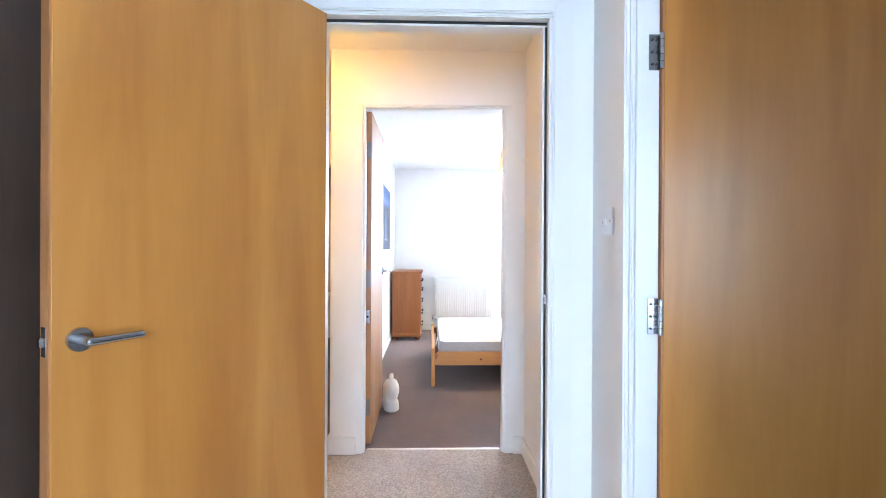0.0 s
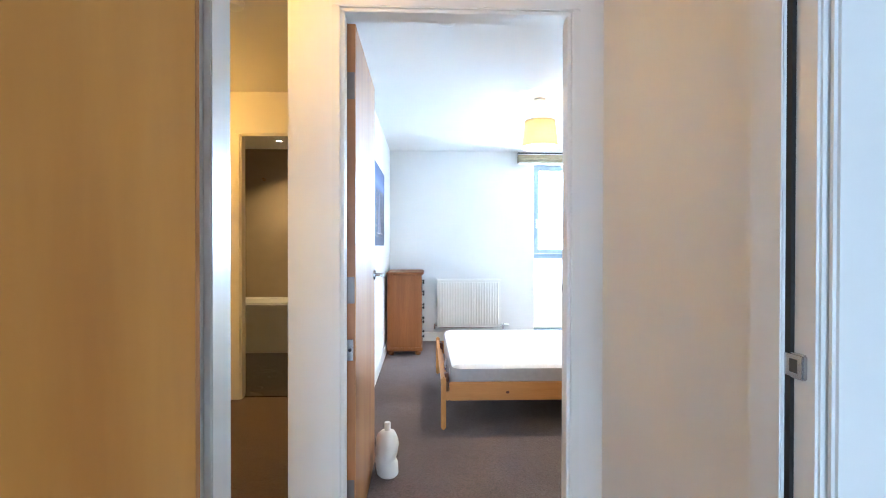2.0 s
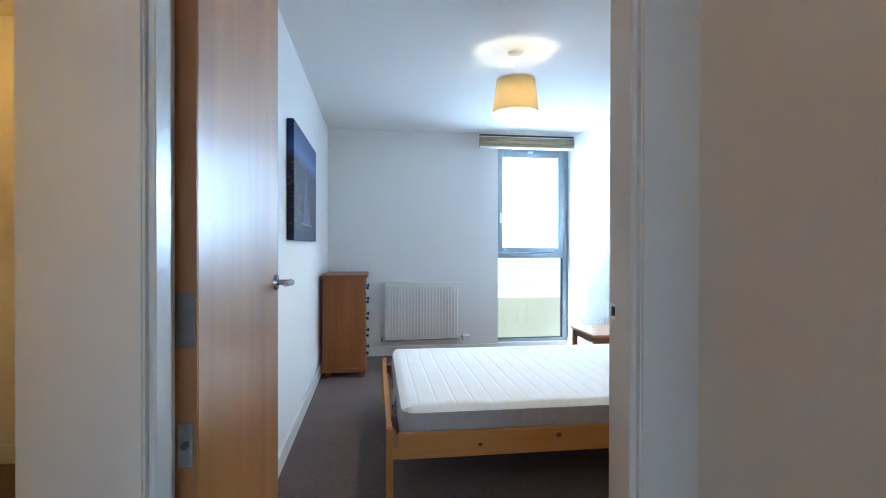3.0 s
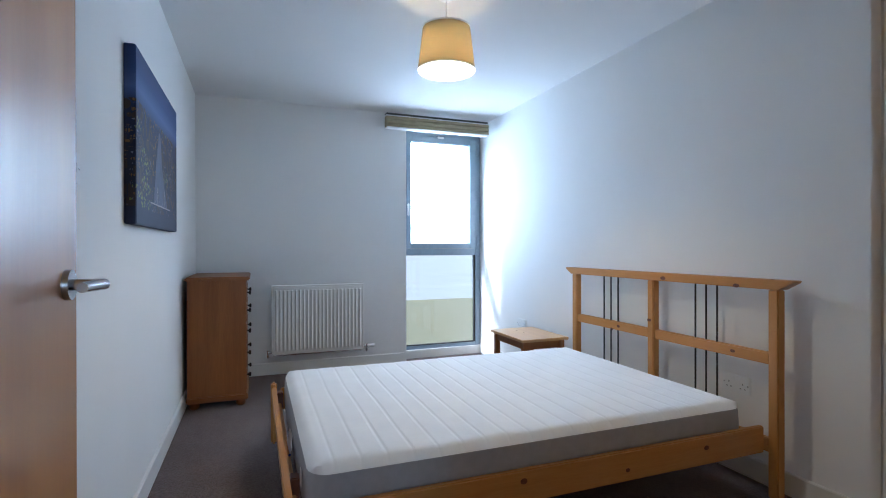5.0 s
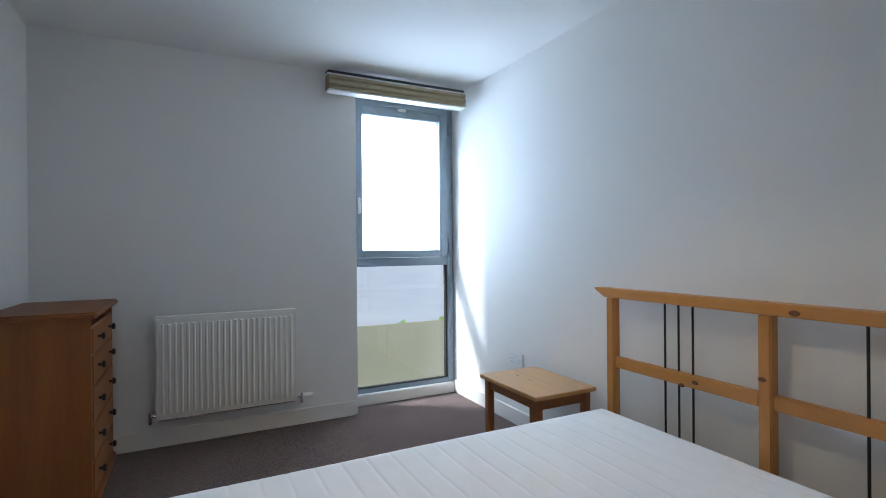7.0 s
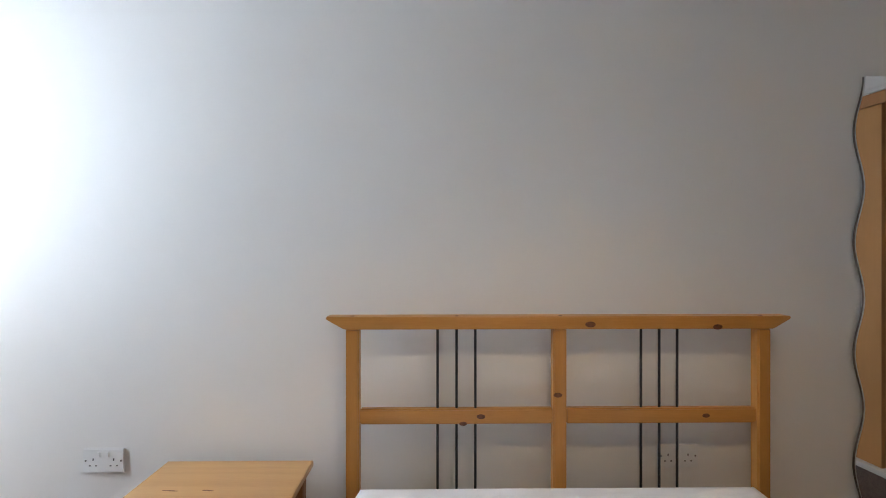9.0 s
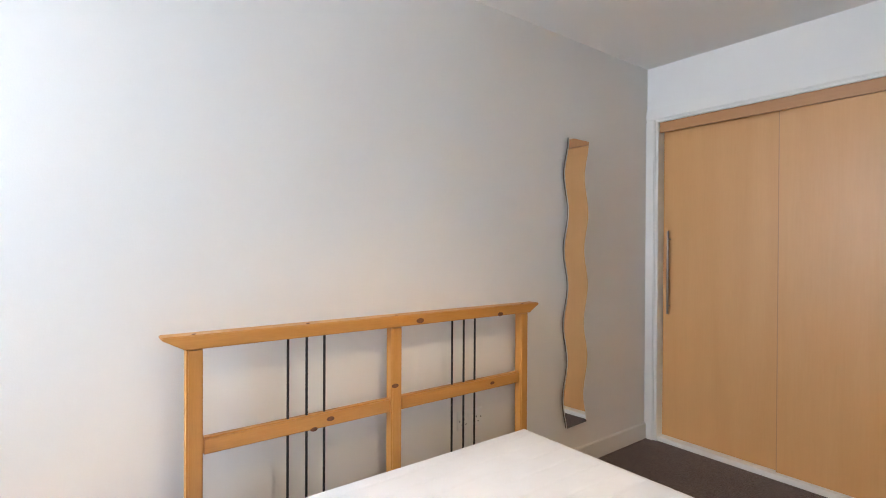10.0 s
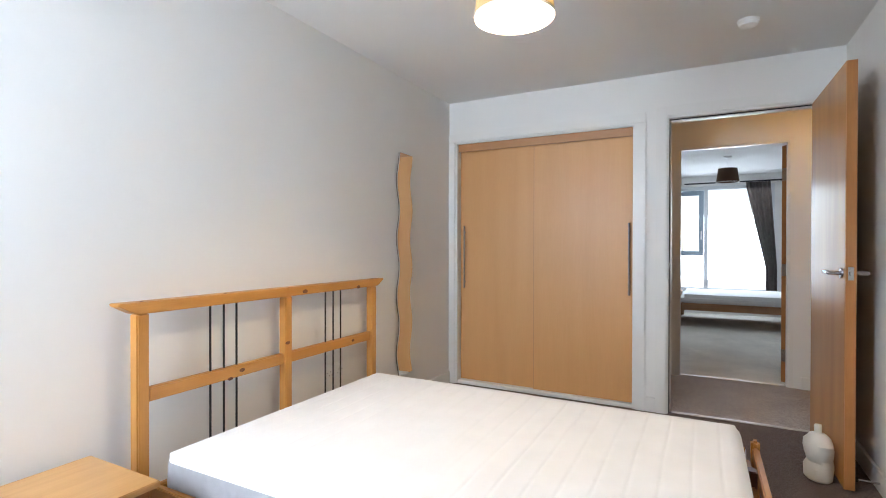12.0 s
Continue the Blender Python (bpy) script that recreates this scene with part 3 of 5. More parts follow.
for x0, x1, z0, z1 in ((0.938, 1.008, 0, 1.985), (2.40, 2.459, 0, 1.985), (0.938, 2.459, 1.985, 2.055)):
    lpart("architrave", box(x0, x1, 3.487, 3.502, z0, z1, 0.005), M_TRIM, wd)

# ---- bedroom window ----
WY0, WY1 = 7.83, 7.90
win = structure("window_1", bmesh.new(), M_ALU, "tall grey aluminium window with an opening upper light", "window")


def wpart(name, x0, x1, z0, z1, y0, y1, mat, bev=0.004, parent=None, label=""):
    return part(name, box(x0, x1, y0, y1, z0, z1, bev), mat, parent or win, label)


wpart("frame", 1.612, 1.655, 0.08, 2.22, WY0, WY1, M_ALU)
wpart("frame", 2.402, 2.458, 0.08, 2.22, WY0, WY1, M_ALU)
wpart("frame", 1.655, 2.402, 2.165, 2.22, WY0, WY1, M_ALU)
wpart("transom", 1.655, 2.402, 1.0, 1.062, WY0, WY1, M_ALU)
wpart("frame", 1.655, 2.402, 0.08, 0.115, WY0, WY1, M_ALU)
for x0, x1, z0, z1 in ((1.658, 1.712, 1.065, 2.162), (2.335, 2.399, 1.065, 2.162), (1.712, 2.335, 2.105, 2.162), (1.712, 2.335, 1.065, 1.118)):
    wpart("sash", x0, x1, z0, z1, WY0 - 0.022, WY1 - 0.01, M_ALU, 0.007)
wpart("pane", 1.710, 2.337, 1.116, 2.107, 7.862, 7.868, M_GLASS, 0).visible_shadow = False
wpart("pane", 1.653, 2.404, 0.113, 1.002, 7.872, 7.878, M_GLASS, 0).visible_shadow = False
wpart("gasket", 2.388, 2.402, 0.115, 1.0, 7.834, 7.868, M_RUBBER, 0.001)
wpart("gasket", 1.655, 2.388, 0.115, 0.123, 7.834, 7.868, M_RUBBER, 0.001)
wpart("sill", 1.618, 2.46, 0.0, 0.08, 7.80, 7.92, M_TRIM, 0.005, label="white painted sill board")
wpart("handle", 1.672, 1.690, 1.38, 1.50, 7.778, 7.808, M_PLASTIC, 0.006, label="white window handle")
for hz in (1.14, 2.06):
    wpart("window_hinge", 2.412, 2.430, hz - 0.045, hz + 0.045, 7.810, 7.83, M_ALU, 0.004)
wpart("trickle_vent", 1.82, 2.22, 2.178, 2.198, 7.815, 7.83, M_ALU, 0.003)
wpart("vent_catch", 1.99, 2.05, 2.150, 2.172, 7.800, 7.83, M_PLASTIC, 0.003)

bal = thing("balcony_panel", 0, 0, 0, "frosted yellowish glass guard panel outside the window", "glass panel")
pn = lpart("pane", box(1.56, 2.452, 7.960, 7.968, 0.04, 0.550, 0.001, 1), M_FROST, bal)
pn.visible_shadow = False
lpart("rail", box(1.5, 2.5, 7.925, 7.985, 0.0, 0.04, 0.002), M_ALU, bal)
structure("balcony_ledge", box(1.2, 2.9, 7.92, 8.4, -0.3, 0.0), M_ALU, "grey outer ledge below the window", "ledge")

# roller blind pulled up under its head rail
bl = thing("window_blind", 0, 0, 0, "cream fabric blind drawn up under a white rail", "blind")
lpart("head_rail", box(1.395, 2.405, 7.535, 7.605, 2.258, 2.268, 0.002), M_PLASTIC, bl)
# dark bar paints the shade in the gap over the head rail
lpart("track_slot", box(1.40, 2.40, 7.532, 7.60, 2.268, 2.284), M_SLOT, bl, "dark bar coloured as the shaded gap above the rail")
fold = [(7.535, 2.258), (7.514, 2.250), (7.508, 2.232), (7.524, 2.220), (7.505, 2.212), (7.502, 2.192), (7.522, 2.181), (7.506, 2.173), (7.510, 2.160), (7.60, 2.160), (7.61, 2.20), (7.60, 2.258)]
lpart("blind_fabric", extrude_outline([(1.40, y, z) for y, z in fold], (1.0, 0, 0)), M_BLIND, bl)
lpart("bottom_bar", box(1.398, 2.402, 7.515, 7.60, 2.150, 2.160, 0.003), M_PLASTIC, bl)
for bx in (1.45, 2.3):
    lpart("bracket", box(bx, bx + 0.03, 7.60, 7.66, 2.262, 2.282, 0.002), M_PLASTIC, bl)

# ---- radiator ----
ra = thing("radiator", 0, 0, 0, "white enamelled panel radiator mounted under the wall", "radiator")
X0, X1, Z0, Z1, RY = 0.427, 1.196, 0.180, 0.752, 7.565
lpart("rear_panel", box(X0 + 0.012, X1 - 0.012, RY + 0.035, RY + 0.045, Z0 + 0.02, Z1 - 0.02), M_ENAMEL, ra)
lpart("side_panel", box(X0, X0 + 0.010, RY - 0.004, RY + 0.05, Z0 + 0.01, Z1 - 0.004, 0.003), M_ENAMEL, ra)
lpart("side_panel", box(X1 - 0.010, X1, RY - 0.004, RY + 0.05, Z0 + 0.01, Z1 - 0.004, 0.003), M_ENAMEL, ra)
lpart("top_grille", box(X0, X1, RY - 0.004, RY + 0.05, Z1 - 0.004, Z1 + 0.006, 0.003), M_ENAMEL, ra)
lpart("front_panel", box(X0 + 0.010, X1 - 0.010, RY, RY + 0.012, Z0, Z1 - 0.004, 0.004, 2), M_ENAMEL, ra)
pitch = (X1 - X0 - 0.04) / 23
rib_me = mesh_of("panel_rib", box(-pitch * 0.36, pitch * 0.36, RY - 0.020, RY + 0.004, Z0 + 0.028, Z1 - 0.03, 0.007, 3), M_ENAMEL)
for k in range(23):
    rib = new("panel_rib", rib_me)
    rib.parent, rib.location = ra, (X0 + 0.02 + (k + 0.5) * pitch, 0, 0)
for sx, side in ((X0, -1), (X1, 1)):
    vx = sx + side * 0.03
    v = lpart("valve", tube((vx, RY + 0.02, Z0 - 0.02), (vx, RY + 0.02, Z0 + 0.04), 0.011, 0.011, 14), M_CHROME, ra)
    bmv = bmesh.new()
    add_tube(bmv, (sx, RY + 0.02, Z0 + 0.02), (vx, RY + 0.02, Z0 + 0.02), 0.009, 0.009, 12)
    add_tube(bmv, (vx, RY + 0.02, Z0 - 0.02), (vx, RY + 0.09, Z0 - 0.02), 0.007, 0.007, 12)
    lpart("tail_pipe", bmv, M_CHROME, ra)
lpart("thermostat_knob", tube((X1 + 0.035, RY + 0.02, Z0 + 0.02), (X1 + 0.10, RY + 0.02, Z0 + 0.022), 0.017, 0.014, 18), M_PLASTIC, ra, "white ribbed thermostat knob")
lpart("lower_pipe", tube((X0 + 0.01, RY + 0.025, Z0 - 0.008), (X1 - 0.01, RY + 0.025, Z0 - 0.004), 0.007, 0.007, 12), M_CHROME, ra)
for bx in (X0 + 0.15, X1 - 0.15):
    lpart("wall_bracket", box(bx, bx + 0.03, RY + 0.045, 7.66, Z0 + 0.05, Z1 - 0.08), M_ENAMEL, ra)


# ---- chest of drawers ----
ch = thing("chest_of_drawers", 0, 0, 0, "tall waxed pine chest of drawers with black knobs", "chest of drawers")
CX0, CX1, CY0, CY1 = -0.120, 0.240, 6.845, 7.45
lpart("side_panel", box(CX0, CX1, CY0, CY0 + 0.02, 0.085, 0.853, 0.002), M_CHEST[2], ch)
lpart("side_panel", box(CX0, CX1, CY1 - 0.02, CY1, 0.085, 0.853, 0.002), M_CHEST[2], ch)
lpart("back_panel", box(CX0, CX0 + 0.01, CY0 + 0.02, CY1 - 0.02, 0.085, 0.853), M_CHEST[1], ch)
lpart("top", box(CX0 - 0.012, CX1 + 0.025, CY0 - 0.022, CY1 + 0.022, 0.853, 0.88, 0.008, 3), M_CHEST[1], ch)
lpart("plinth", box(CX0 - 0.006, CX1 + 0.012, CY0 - 0.010, CY1 + 0.010, 0.045, 0.088, 0.007, 3), M_CHEST[1], ch)
for fx in (CX0 + 0.04, CX1 - 0.035):
    for fy in (CY0 + 0.04, CY1 - 0.04):
        lpart("bun_foot", lathe([(0.018, 0.0), (0.028, 0.008), (0.032, 0.024), (0.026, 0.040), (0.022, 0.046)], 16, (fx, fy, 0), True), M_CHEST[2], ch)
dz0, rows_h = 0.10, (0.155, 0.155, 0.155, 0.135, 0.115)
for hgt in rows_h:
    dr = lpart("drawer", box(CX1 - 0.022, CX1 + 0.004, CY0 + 0.026, CY1 - 0.026, dz0, dz0 + hgt - 0.008, 0.004), M_CHEST[1], ch)
    lpart("drawer_rail", box(CX1 - 0.03, CX1 - 0.003, CY0 + 0.02, CY1 - 0.02, dz0 + hgt - 0.009, dz0 + hgt + 0.001), M_CHEST[1], ch)
    for ky in (CY0 + 0.15, CY1 - 0.15):
        kb = lathe([(0.006, 0.0), (0.006, 0.010), (0.015, 0.016), (0.016, 0.024), (0.009, 0.028)], 14, (0, 0, 0), True)
        bmesh.ops.transform(kb, matrix=pose(CX1 + 0.004, ky, dz0 + hgt / 2, 0, 90, 0), verts=kb.verts)
        kn = new("knob", mesh_of("knob", kb, M_BLACK))
        kn.parent = dr
        tagged(kn, "turned black knob")
    dz0 += hgt

# ---- bed ----
bed = thing("double_bed_frame", 0, 0, 0, "pine double bed frame with slatted black-rod headboard", "bed")
HX0, HX1 = 2.355, 2.40


def bed_part(name, x0, x1, y0, y1, z0, z1, axis, bev=0.005):
    return lpart(name, box(x0, x1, y0, y1, z0, z1, bev), M_PINE[axis], bed)


for y0, y1 in ((6.067, 6.112), (5.366, 5.411), (4.668, 4.713)):
    bed_part("headboard_post", HX0, HX1, y0, y1, 0.0, 0.893, 2)
top_outline = [(HX0 - 0.008, 6.178, 0.935), (HX0 - 0.008, 6.178, 0.927), (HX0 - 0.008, 6.116, 0.892), (HX0 - 0.008, 4.664, 0.892), (HX0 - 0.008, 4.604, 0.927), (HX0 - 0.008, 4.604, 0.935)]
tr = extrude_outline(top_outline, (0.062, 0, 0))
bmesh.ops.bevel(tr, geom=tr.edges[:], offset=0.003, segments=2, affect="EDGES")
lpart("top_rail", tr, M_PINE[1], bed)
for y0, y1 in ((5.411, 6.067), (4.713, 5.366)):
    bed_part("middle_rail", HX0 + 0.008, HX1 - 0.008, y0, y1, 0.568, 0.620, 1)
    bed_part("lower_rail", HX0 + 0.008, HX1 - 0.008, y0, y1, 0.19, 0.25, 1)
for ry in (5.803, 5.738, 5.674, 5.105, 5.042, 4.980):
    lpart("rod", tube((2.377, ry, 0.245), (2.377, ry, 0.896), 0.0045, 0.0045, 10), M_BLACK, bed, "thin black steel rod")
for py in (6.091, 5.739, 5.386, 4.70):
    lpart("screw_plug", tube((HX0 + 0.010, py, 0.934), (HX0 + 0.010, py, 0.9365), 0.006, 0.006, 10), M_KNOT, bed)
for kx, ky, kz, kr_ in ((HX0 - 0.008, 5.288, 0.908, 0.011), (HX0 - 0.008, 4.856, 0.899, 0.010), (HX0, 5.396, 0.668, 0.009), (HX0 + 0.008, 5.716, 0.570, 0.008), (HX0 + 0.008, 5.656, 0.594, 0.009), (HX0 + 0.008, 4.887, 0.594, 0.008)):
    kr_ *= 1.25
    kd = tube((kx + 0.001, ky, kz), (kx - 0.0006, ky, kz), kr_, kr_ * 0.95, 14)
    for v in kd.verts:
        v.co.y = ky + (v.co.y - ky) * 1.35
        v.co.z = kz + (v.co.z - kz) * 0.75
    lpart("wood_knot", kd, M_KNOT, bed, "dark knot in the pine")
for kx, kz, kr_ in ((0.80, 0.236, 0.009), (1.17, 0.262, 0.011), (1.62, 0.228, 0.008), (2.02, 0.255, 0.010)):
    kd = tube((kx, 4.729, kz), (kx, 4.7274, kz), kr_, kr_ * 0.95, 14)
    for v in kd.verts:
        v.co.x = kx + (v.co.x - kx) * 1.3
    lpart("wood_knot", kd, M_KNOT, bed, "dark knot in the pine")
bed_part("side_rail", 0.43, HX0, 4.728, 4.753, 0.185, 0.30, 0)
bed_part("side_rail", 0.43, HX0, 6.082, 6.107, 0.185, 0.30, 0)
for y0, y1 in ((4.722, 4.766), (6.076, 6.120)):
    lg = box(0.378, 0.41, y0, y1, 0.0, 0.335, 0.010, 3)
    lpart("foot_leg", lg, M_PINE[2], bed)
bed_part("foot_rail", 0.382, 0.406, 4.766, 6.076, 0.262, 0.312, 1)
bed_part("foot_rail", 0.41, 0.43, 4.728, 6.107, 0.185, 0.245, 1)
for by in (4.95, 6.0):
    lpart("bolt_block", box(0.406, 0.438, by, by + 0.05, 0.215, 0.30, 0.004), M_DARKWOOD, bed)
for k in range(13):
    sx = 0.5 + k * 0.14
    lpart("bed_slat", box(sx, sx + 0.07, 4.753, 6.082, 0.19, 0.205, 0.003), M_PINE[1], bed)

mt = thing("mattress", 0, 0, 0, "bare white quilted mattress with a grey border", "mattress")
MX0, MX1, MY0, MY1, MTOP, MBOT = 0.450, 2.285, 4.766, 6.072, 0.405, 0.206
nx, ny = 420, 56


def quilt(u, v):
    """Height of the top: shallow grooves across the width, softened with wrinkles."""
    x, y = MX0 + u * (MX1 - MX0), MY0 + v * (MY1 - MY0)
    groove = abs(((x + 0.005 * noise.noise((x * 2, y * 3, 0))) / 0.088) % 1.0 - 0.5) * 2
    g = -0.0024 * max(0.0, (groove - 0.80) / 0.20) ** 1.2
    wr = 0.0020 * noise.noise((x * 16, y * 7, 1.3)) * max(0.0, 1 - (y - MY0) / 0.35) + 0.0008 * noise.noise((x * 9, y * 5, 1.3)) + 0.003 * noise.noise((x * 2.2, y * 2.2, 4.1))
    edge = min(u * (MX1 - MX0), (1 - u) * (MX1 - MX0), v * (MY1 - MY0), (1 - v) * (MY1 - MY0))
    drop = -0.028 * max(0.0, 1 - edge / 0.045) ** 2
    return MTOP + (g + wr) * min(1, edge / 0.05) + drop


bm = bmesh.new()
grid = []
for i in range(nx + 1):
    row = []
    for j in range(ny + 1):
        u, v = i / nx, j / ny
        x, y = MX0 + u * (MX1 - MX0), MY0 + v * (MY1 - MY0)
        cx, cy = (MX0 + MX1) / 2, (MY0 + MY1) / 2
        hx, hy, r = (MX1 - MX0) / 2, (MY1 - MY0) / 2, 0.07
        qx, qy = abs(x - cx) - (hx - r), abs(y - cy) - (hy - r)
        if qx > 0 and qy > 0 and math.hypot(qx, qy) > r:
            f = r / math.hypot(qx, qy)
            x, y = cx + math.copysign(hx - r + qx * f, x - cx), cy + math.copysign(hy - r + qy * f, y - cy)
        row.append(bm.verts.new((x, y, quilt(u, v))))
    grid.append(row)
for i in range(nx):
    for j in range(ny):
        bm.faces.new((grid[i][j], grid[i + 1][j], grid[i + 1][j + 1], grid[i][j + 1]))
top_edge = [grid[i][0] for i in range(nx + 1)] + [grid[nx][j] for j in range(1, ny + 1)] + [grid[i][ny] for i in range(nx - 1, -1, -1)] + [grid[0][j] for j in range(ny - 1, 0, -1)]
rim = [v.co.copy() for v in top_edge]
lpart("quilted_top", bm, M_TICK, mt)
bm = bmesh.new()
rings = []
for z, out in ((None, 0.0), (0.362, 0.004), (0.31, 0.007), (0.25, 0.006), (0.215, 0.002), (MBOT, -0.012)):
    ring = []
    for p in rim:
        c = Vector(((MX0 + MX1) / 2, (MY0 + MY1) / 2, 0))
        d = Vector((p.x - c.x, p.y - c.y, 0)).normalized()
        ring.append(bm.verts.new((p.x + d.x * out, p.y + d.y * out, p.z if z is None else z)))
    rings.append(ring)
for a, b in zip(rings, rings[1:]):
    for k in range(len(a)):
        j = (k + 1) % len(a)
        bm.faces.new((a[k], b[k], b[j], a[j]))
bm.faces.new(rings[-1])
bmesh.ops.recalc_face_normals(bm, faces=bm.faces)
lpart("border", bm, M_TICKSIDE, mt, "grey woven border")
tag_bm = extrude_outline([(0.428, 5.28, 0.250), (0.420, 5.36, 0.200), (0.424, 5.46, 0.236), (0.436, 5.44, 0.30), (0.438, 5.33, 0.305)], (0.003, 0, 0))
lpart("fabric_flap", tag_bm, M_TICK, mt, "loose white fabric flap")
lpart("flap_edge", tube((0.4265, 5.27, 0.254), (0.4185, 5.36, 0.198), 0.004, 0.004, 8), M_BLUE, mt, "blue stitched edge")
lpart("label", box(0.4375, 0.440, 4.90, 4.93, 0.29, 0.345), M_PLASTIC, mt, "small white care label")

# ---- bedside table ----
tb = thing("bedside_table", 0, 0, 0, "low pine bedside table with a pale top and darker legs", "side table")
TX0, TX1, TY0, TY1, TZ = 2.032, 2.412, 6.233, 6.735, 0.429
lpart("tabletop", box(TX0, TX1, TY0, TY1, TZ - 0.02, TZ, 0.003, 2), M_TABLETOP, tb, "paler worn pine top")
for ky, kl in ((6.615, 0.026), (6.50, 0.02)):
    kd = tube((2.20, ky, TZ - 0.001), (2.20, ky, TZ + 0.0006), 0.006, 0.0055, 14)
    for v in kd.verts:
        v.co.x = 2.20 + (v.co.x - 2.20) * 0.45 + (v.co.y - ky) * 0.4
    for v in kd.verts:
        v.co.y = ky + (v.co.y - ky) * kl / 0.006
    lpart("wood_knot", kd, M_KNOT, tb, "dark grain mark")
for lx in (TX0 + 0.02, TX1 - 0.06):
    for ly in (TY0 + 0.02, TY1 - 0.06):
        lpart("leg", box(lx, lx + 0.038, ly, ly + 0.038, 0, TZ - 0.02, 0.003), M_TABLEBASE[2], tb)
lpart("apron", box(TX0 + 0.03, TX0 + 0.048, TY0 + 0.058, TY1 - 0.06, TZ - 0.075, TZ - 0.02, 0.002), M_TABLEBASE[1], tb)
lpart("apron", box(TX1 - 0.05, TX1 - 0.032, TY0 + 0.058, TY1 - 0.06, TZ - 0.075, TZ - 0.02, 0.002), M_TABLEBASE[1], tb)
lpart("apron", box(TX0 + 0.058, TX1 - 0.06, TY0 + 0.03, TY0 + 0.048, TZ - 0.075, TZ - 0.02, 0.002), M_TABLEBASE[0], tb)
lpart("apron", box(TX0 + 0.058, TX1 - 0.06, TY1 - 0.05, TY1 - 0.032, TZ - 0.075, TZ - 0.02, 0.002), M_TABLEBASE[0], tb)


# ---- pendants ----
def pendant(name, x, y, label, mat, r0, r1, z0, z1, lit, pleats=0):
    p = thing(name, x, y, 0, label, "pendant lamp")
    lpart("ceiling_rose", lathe([(0.048, CEIL), (0.047, CEIL - 0.012), (0.030, CEIL - 0.026), (0.008, CEIL - 0.030)], 24, (0, 0, 0), True), M_PLASTIC, p)
    lpart("cord", tube((0, 0, CEIL - 0.028), (0, 0, z1 - 0.02), 0.003, 0.003, 8), M_PLASTIC, p)
    sides = 96 if pleats else 48
    bm = bmesh.new()
    rings = []
    for z, r in ((z0, r0), (z0 + (z1 - z0) / 2, (r0 + r1) / 2), (z1, r1)):
        rings.append([bm.verts.new(((r + (0.003 * math.cos(pleats * a) if pleats else 0)) * math.cos(a), (r + (0.003 * math.cos(pleats * a) if pleats else 0)) * math.sin(a), z)) for a in (2 * math.pi * k / sides for k in range(sides))])
    for a, b in zip(rings, rings[1:]):
        for k in range(sides):
            bm.faces.new((a[k], a[(k + 1) % sides], b[(k + 1) % sides], b[k]))
    lpart("shade", bm, mat, p)
    for z, r in ((z0, r0), (z1, r1)):
        lpart("shade_ring", lathe([(r - 0.002, z - 0.003), (r + 0.002, z - 0.003), (r + 0.002, z + 0.003), (r - 0.002, z + 0.003), (r - 0.002, z - 0.003)], 48), M_PLASTIC if not pleats else M_GOLD, p)
    for k in range(3):
        a = 2 * math.pi * k / 3
        lpart("spider_arm", tube((0.018 * math.cos(a), 0.018 * math.sin(a), z1 - 0.03), (r1 * math.cos(a), r1 * math.sin(a), z1 - 0.004), 0.0016, 0.0016, 6), M_PLASTIC, p)
    lpart("lampholder", tube((0, 0, z1 - 0.065), (0, 0, z1 - 0.01), 0.018, 0.014, 16), M_PLASTIC, p)
    bulb = bmesh.new()
    bmesh.ops.create_uvsphere(bulb, u_segments=16, v_segments=10, radius=0.028, matrix=Matrix.Translation((0, 0, z1 - 0.095)))
    if lit and not pleats:
        df = lpart("diffuser", tube((0, 0, z0 + 0.006), (0, 0, z0 + 0.008), r0 - 0.003, r0 - 0.003, 40), M_DIFFUSER, p, "white round diffuser")
        df.visible_shadow = False
    if pleats:
        for k in range(8):
            a = 2 * math.pi * (k + 0.3) / 8
            lpart("rib", tube(((r0 + 0.003) * math.cos(a), (r0 + 0.003) * math.sin(a), z0), ((r1 + 0.003) * math.cos(a), (r1 + 0.003) * math.sin(a), z1), 0.0022, 0.0022, 6), M_GOLD, p)
    if lit:
        # added opaque cone, wider than the bulb, keeps its light off the ceiling
        lpart("bulb_base", lathe([(0.013, z1 - 0.05), (0.024, z1 - 0.065), (0.042, z1 - 0.084), (0.039, z1 - 0.087)], 20, (0, 0, 0), True), M_PLASTIC, p)
    ob = lpart("bulb", bulb, M_BULB if lit else M_PLASTIC, p)
    ob.visible_shadow = False
    return p


pendant("pendant_lamp", 1.18, 5.49, "lit cream drum pendant hanging from a white rose", M_SHADE, 0.141, 0.117, 1.942, 2.147, True)
pendant("pendant_lamp", -1.46, 4.76, "lit pleated cream cone pendant in the hall", M_SHADE_HALL, 0.105, 0.048, 1.895, 2.172, True, 30)
pendant("pendant_lamp", -0.27, 2.94, "lit pleated cream cone pendant between two doorways", M_SHADE_HALL, 0.105, 0.048, 1.895, 2.172, True, 30)
pendant("pendant_lamp", 0.31, -0.31, "unlit dark brown drum pendant", M_SHADE_BROWN, 0.135, 0.11, 1.975, 2.155, False)

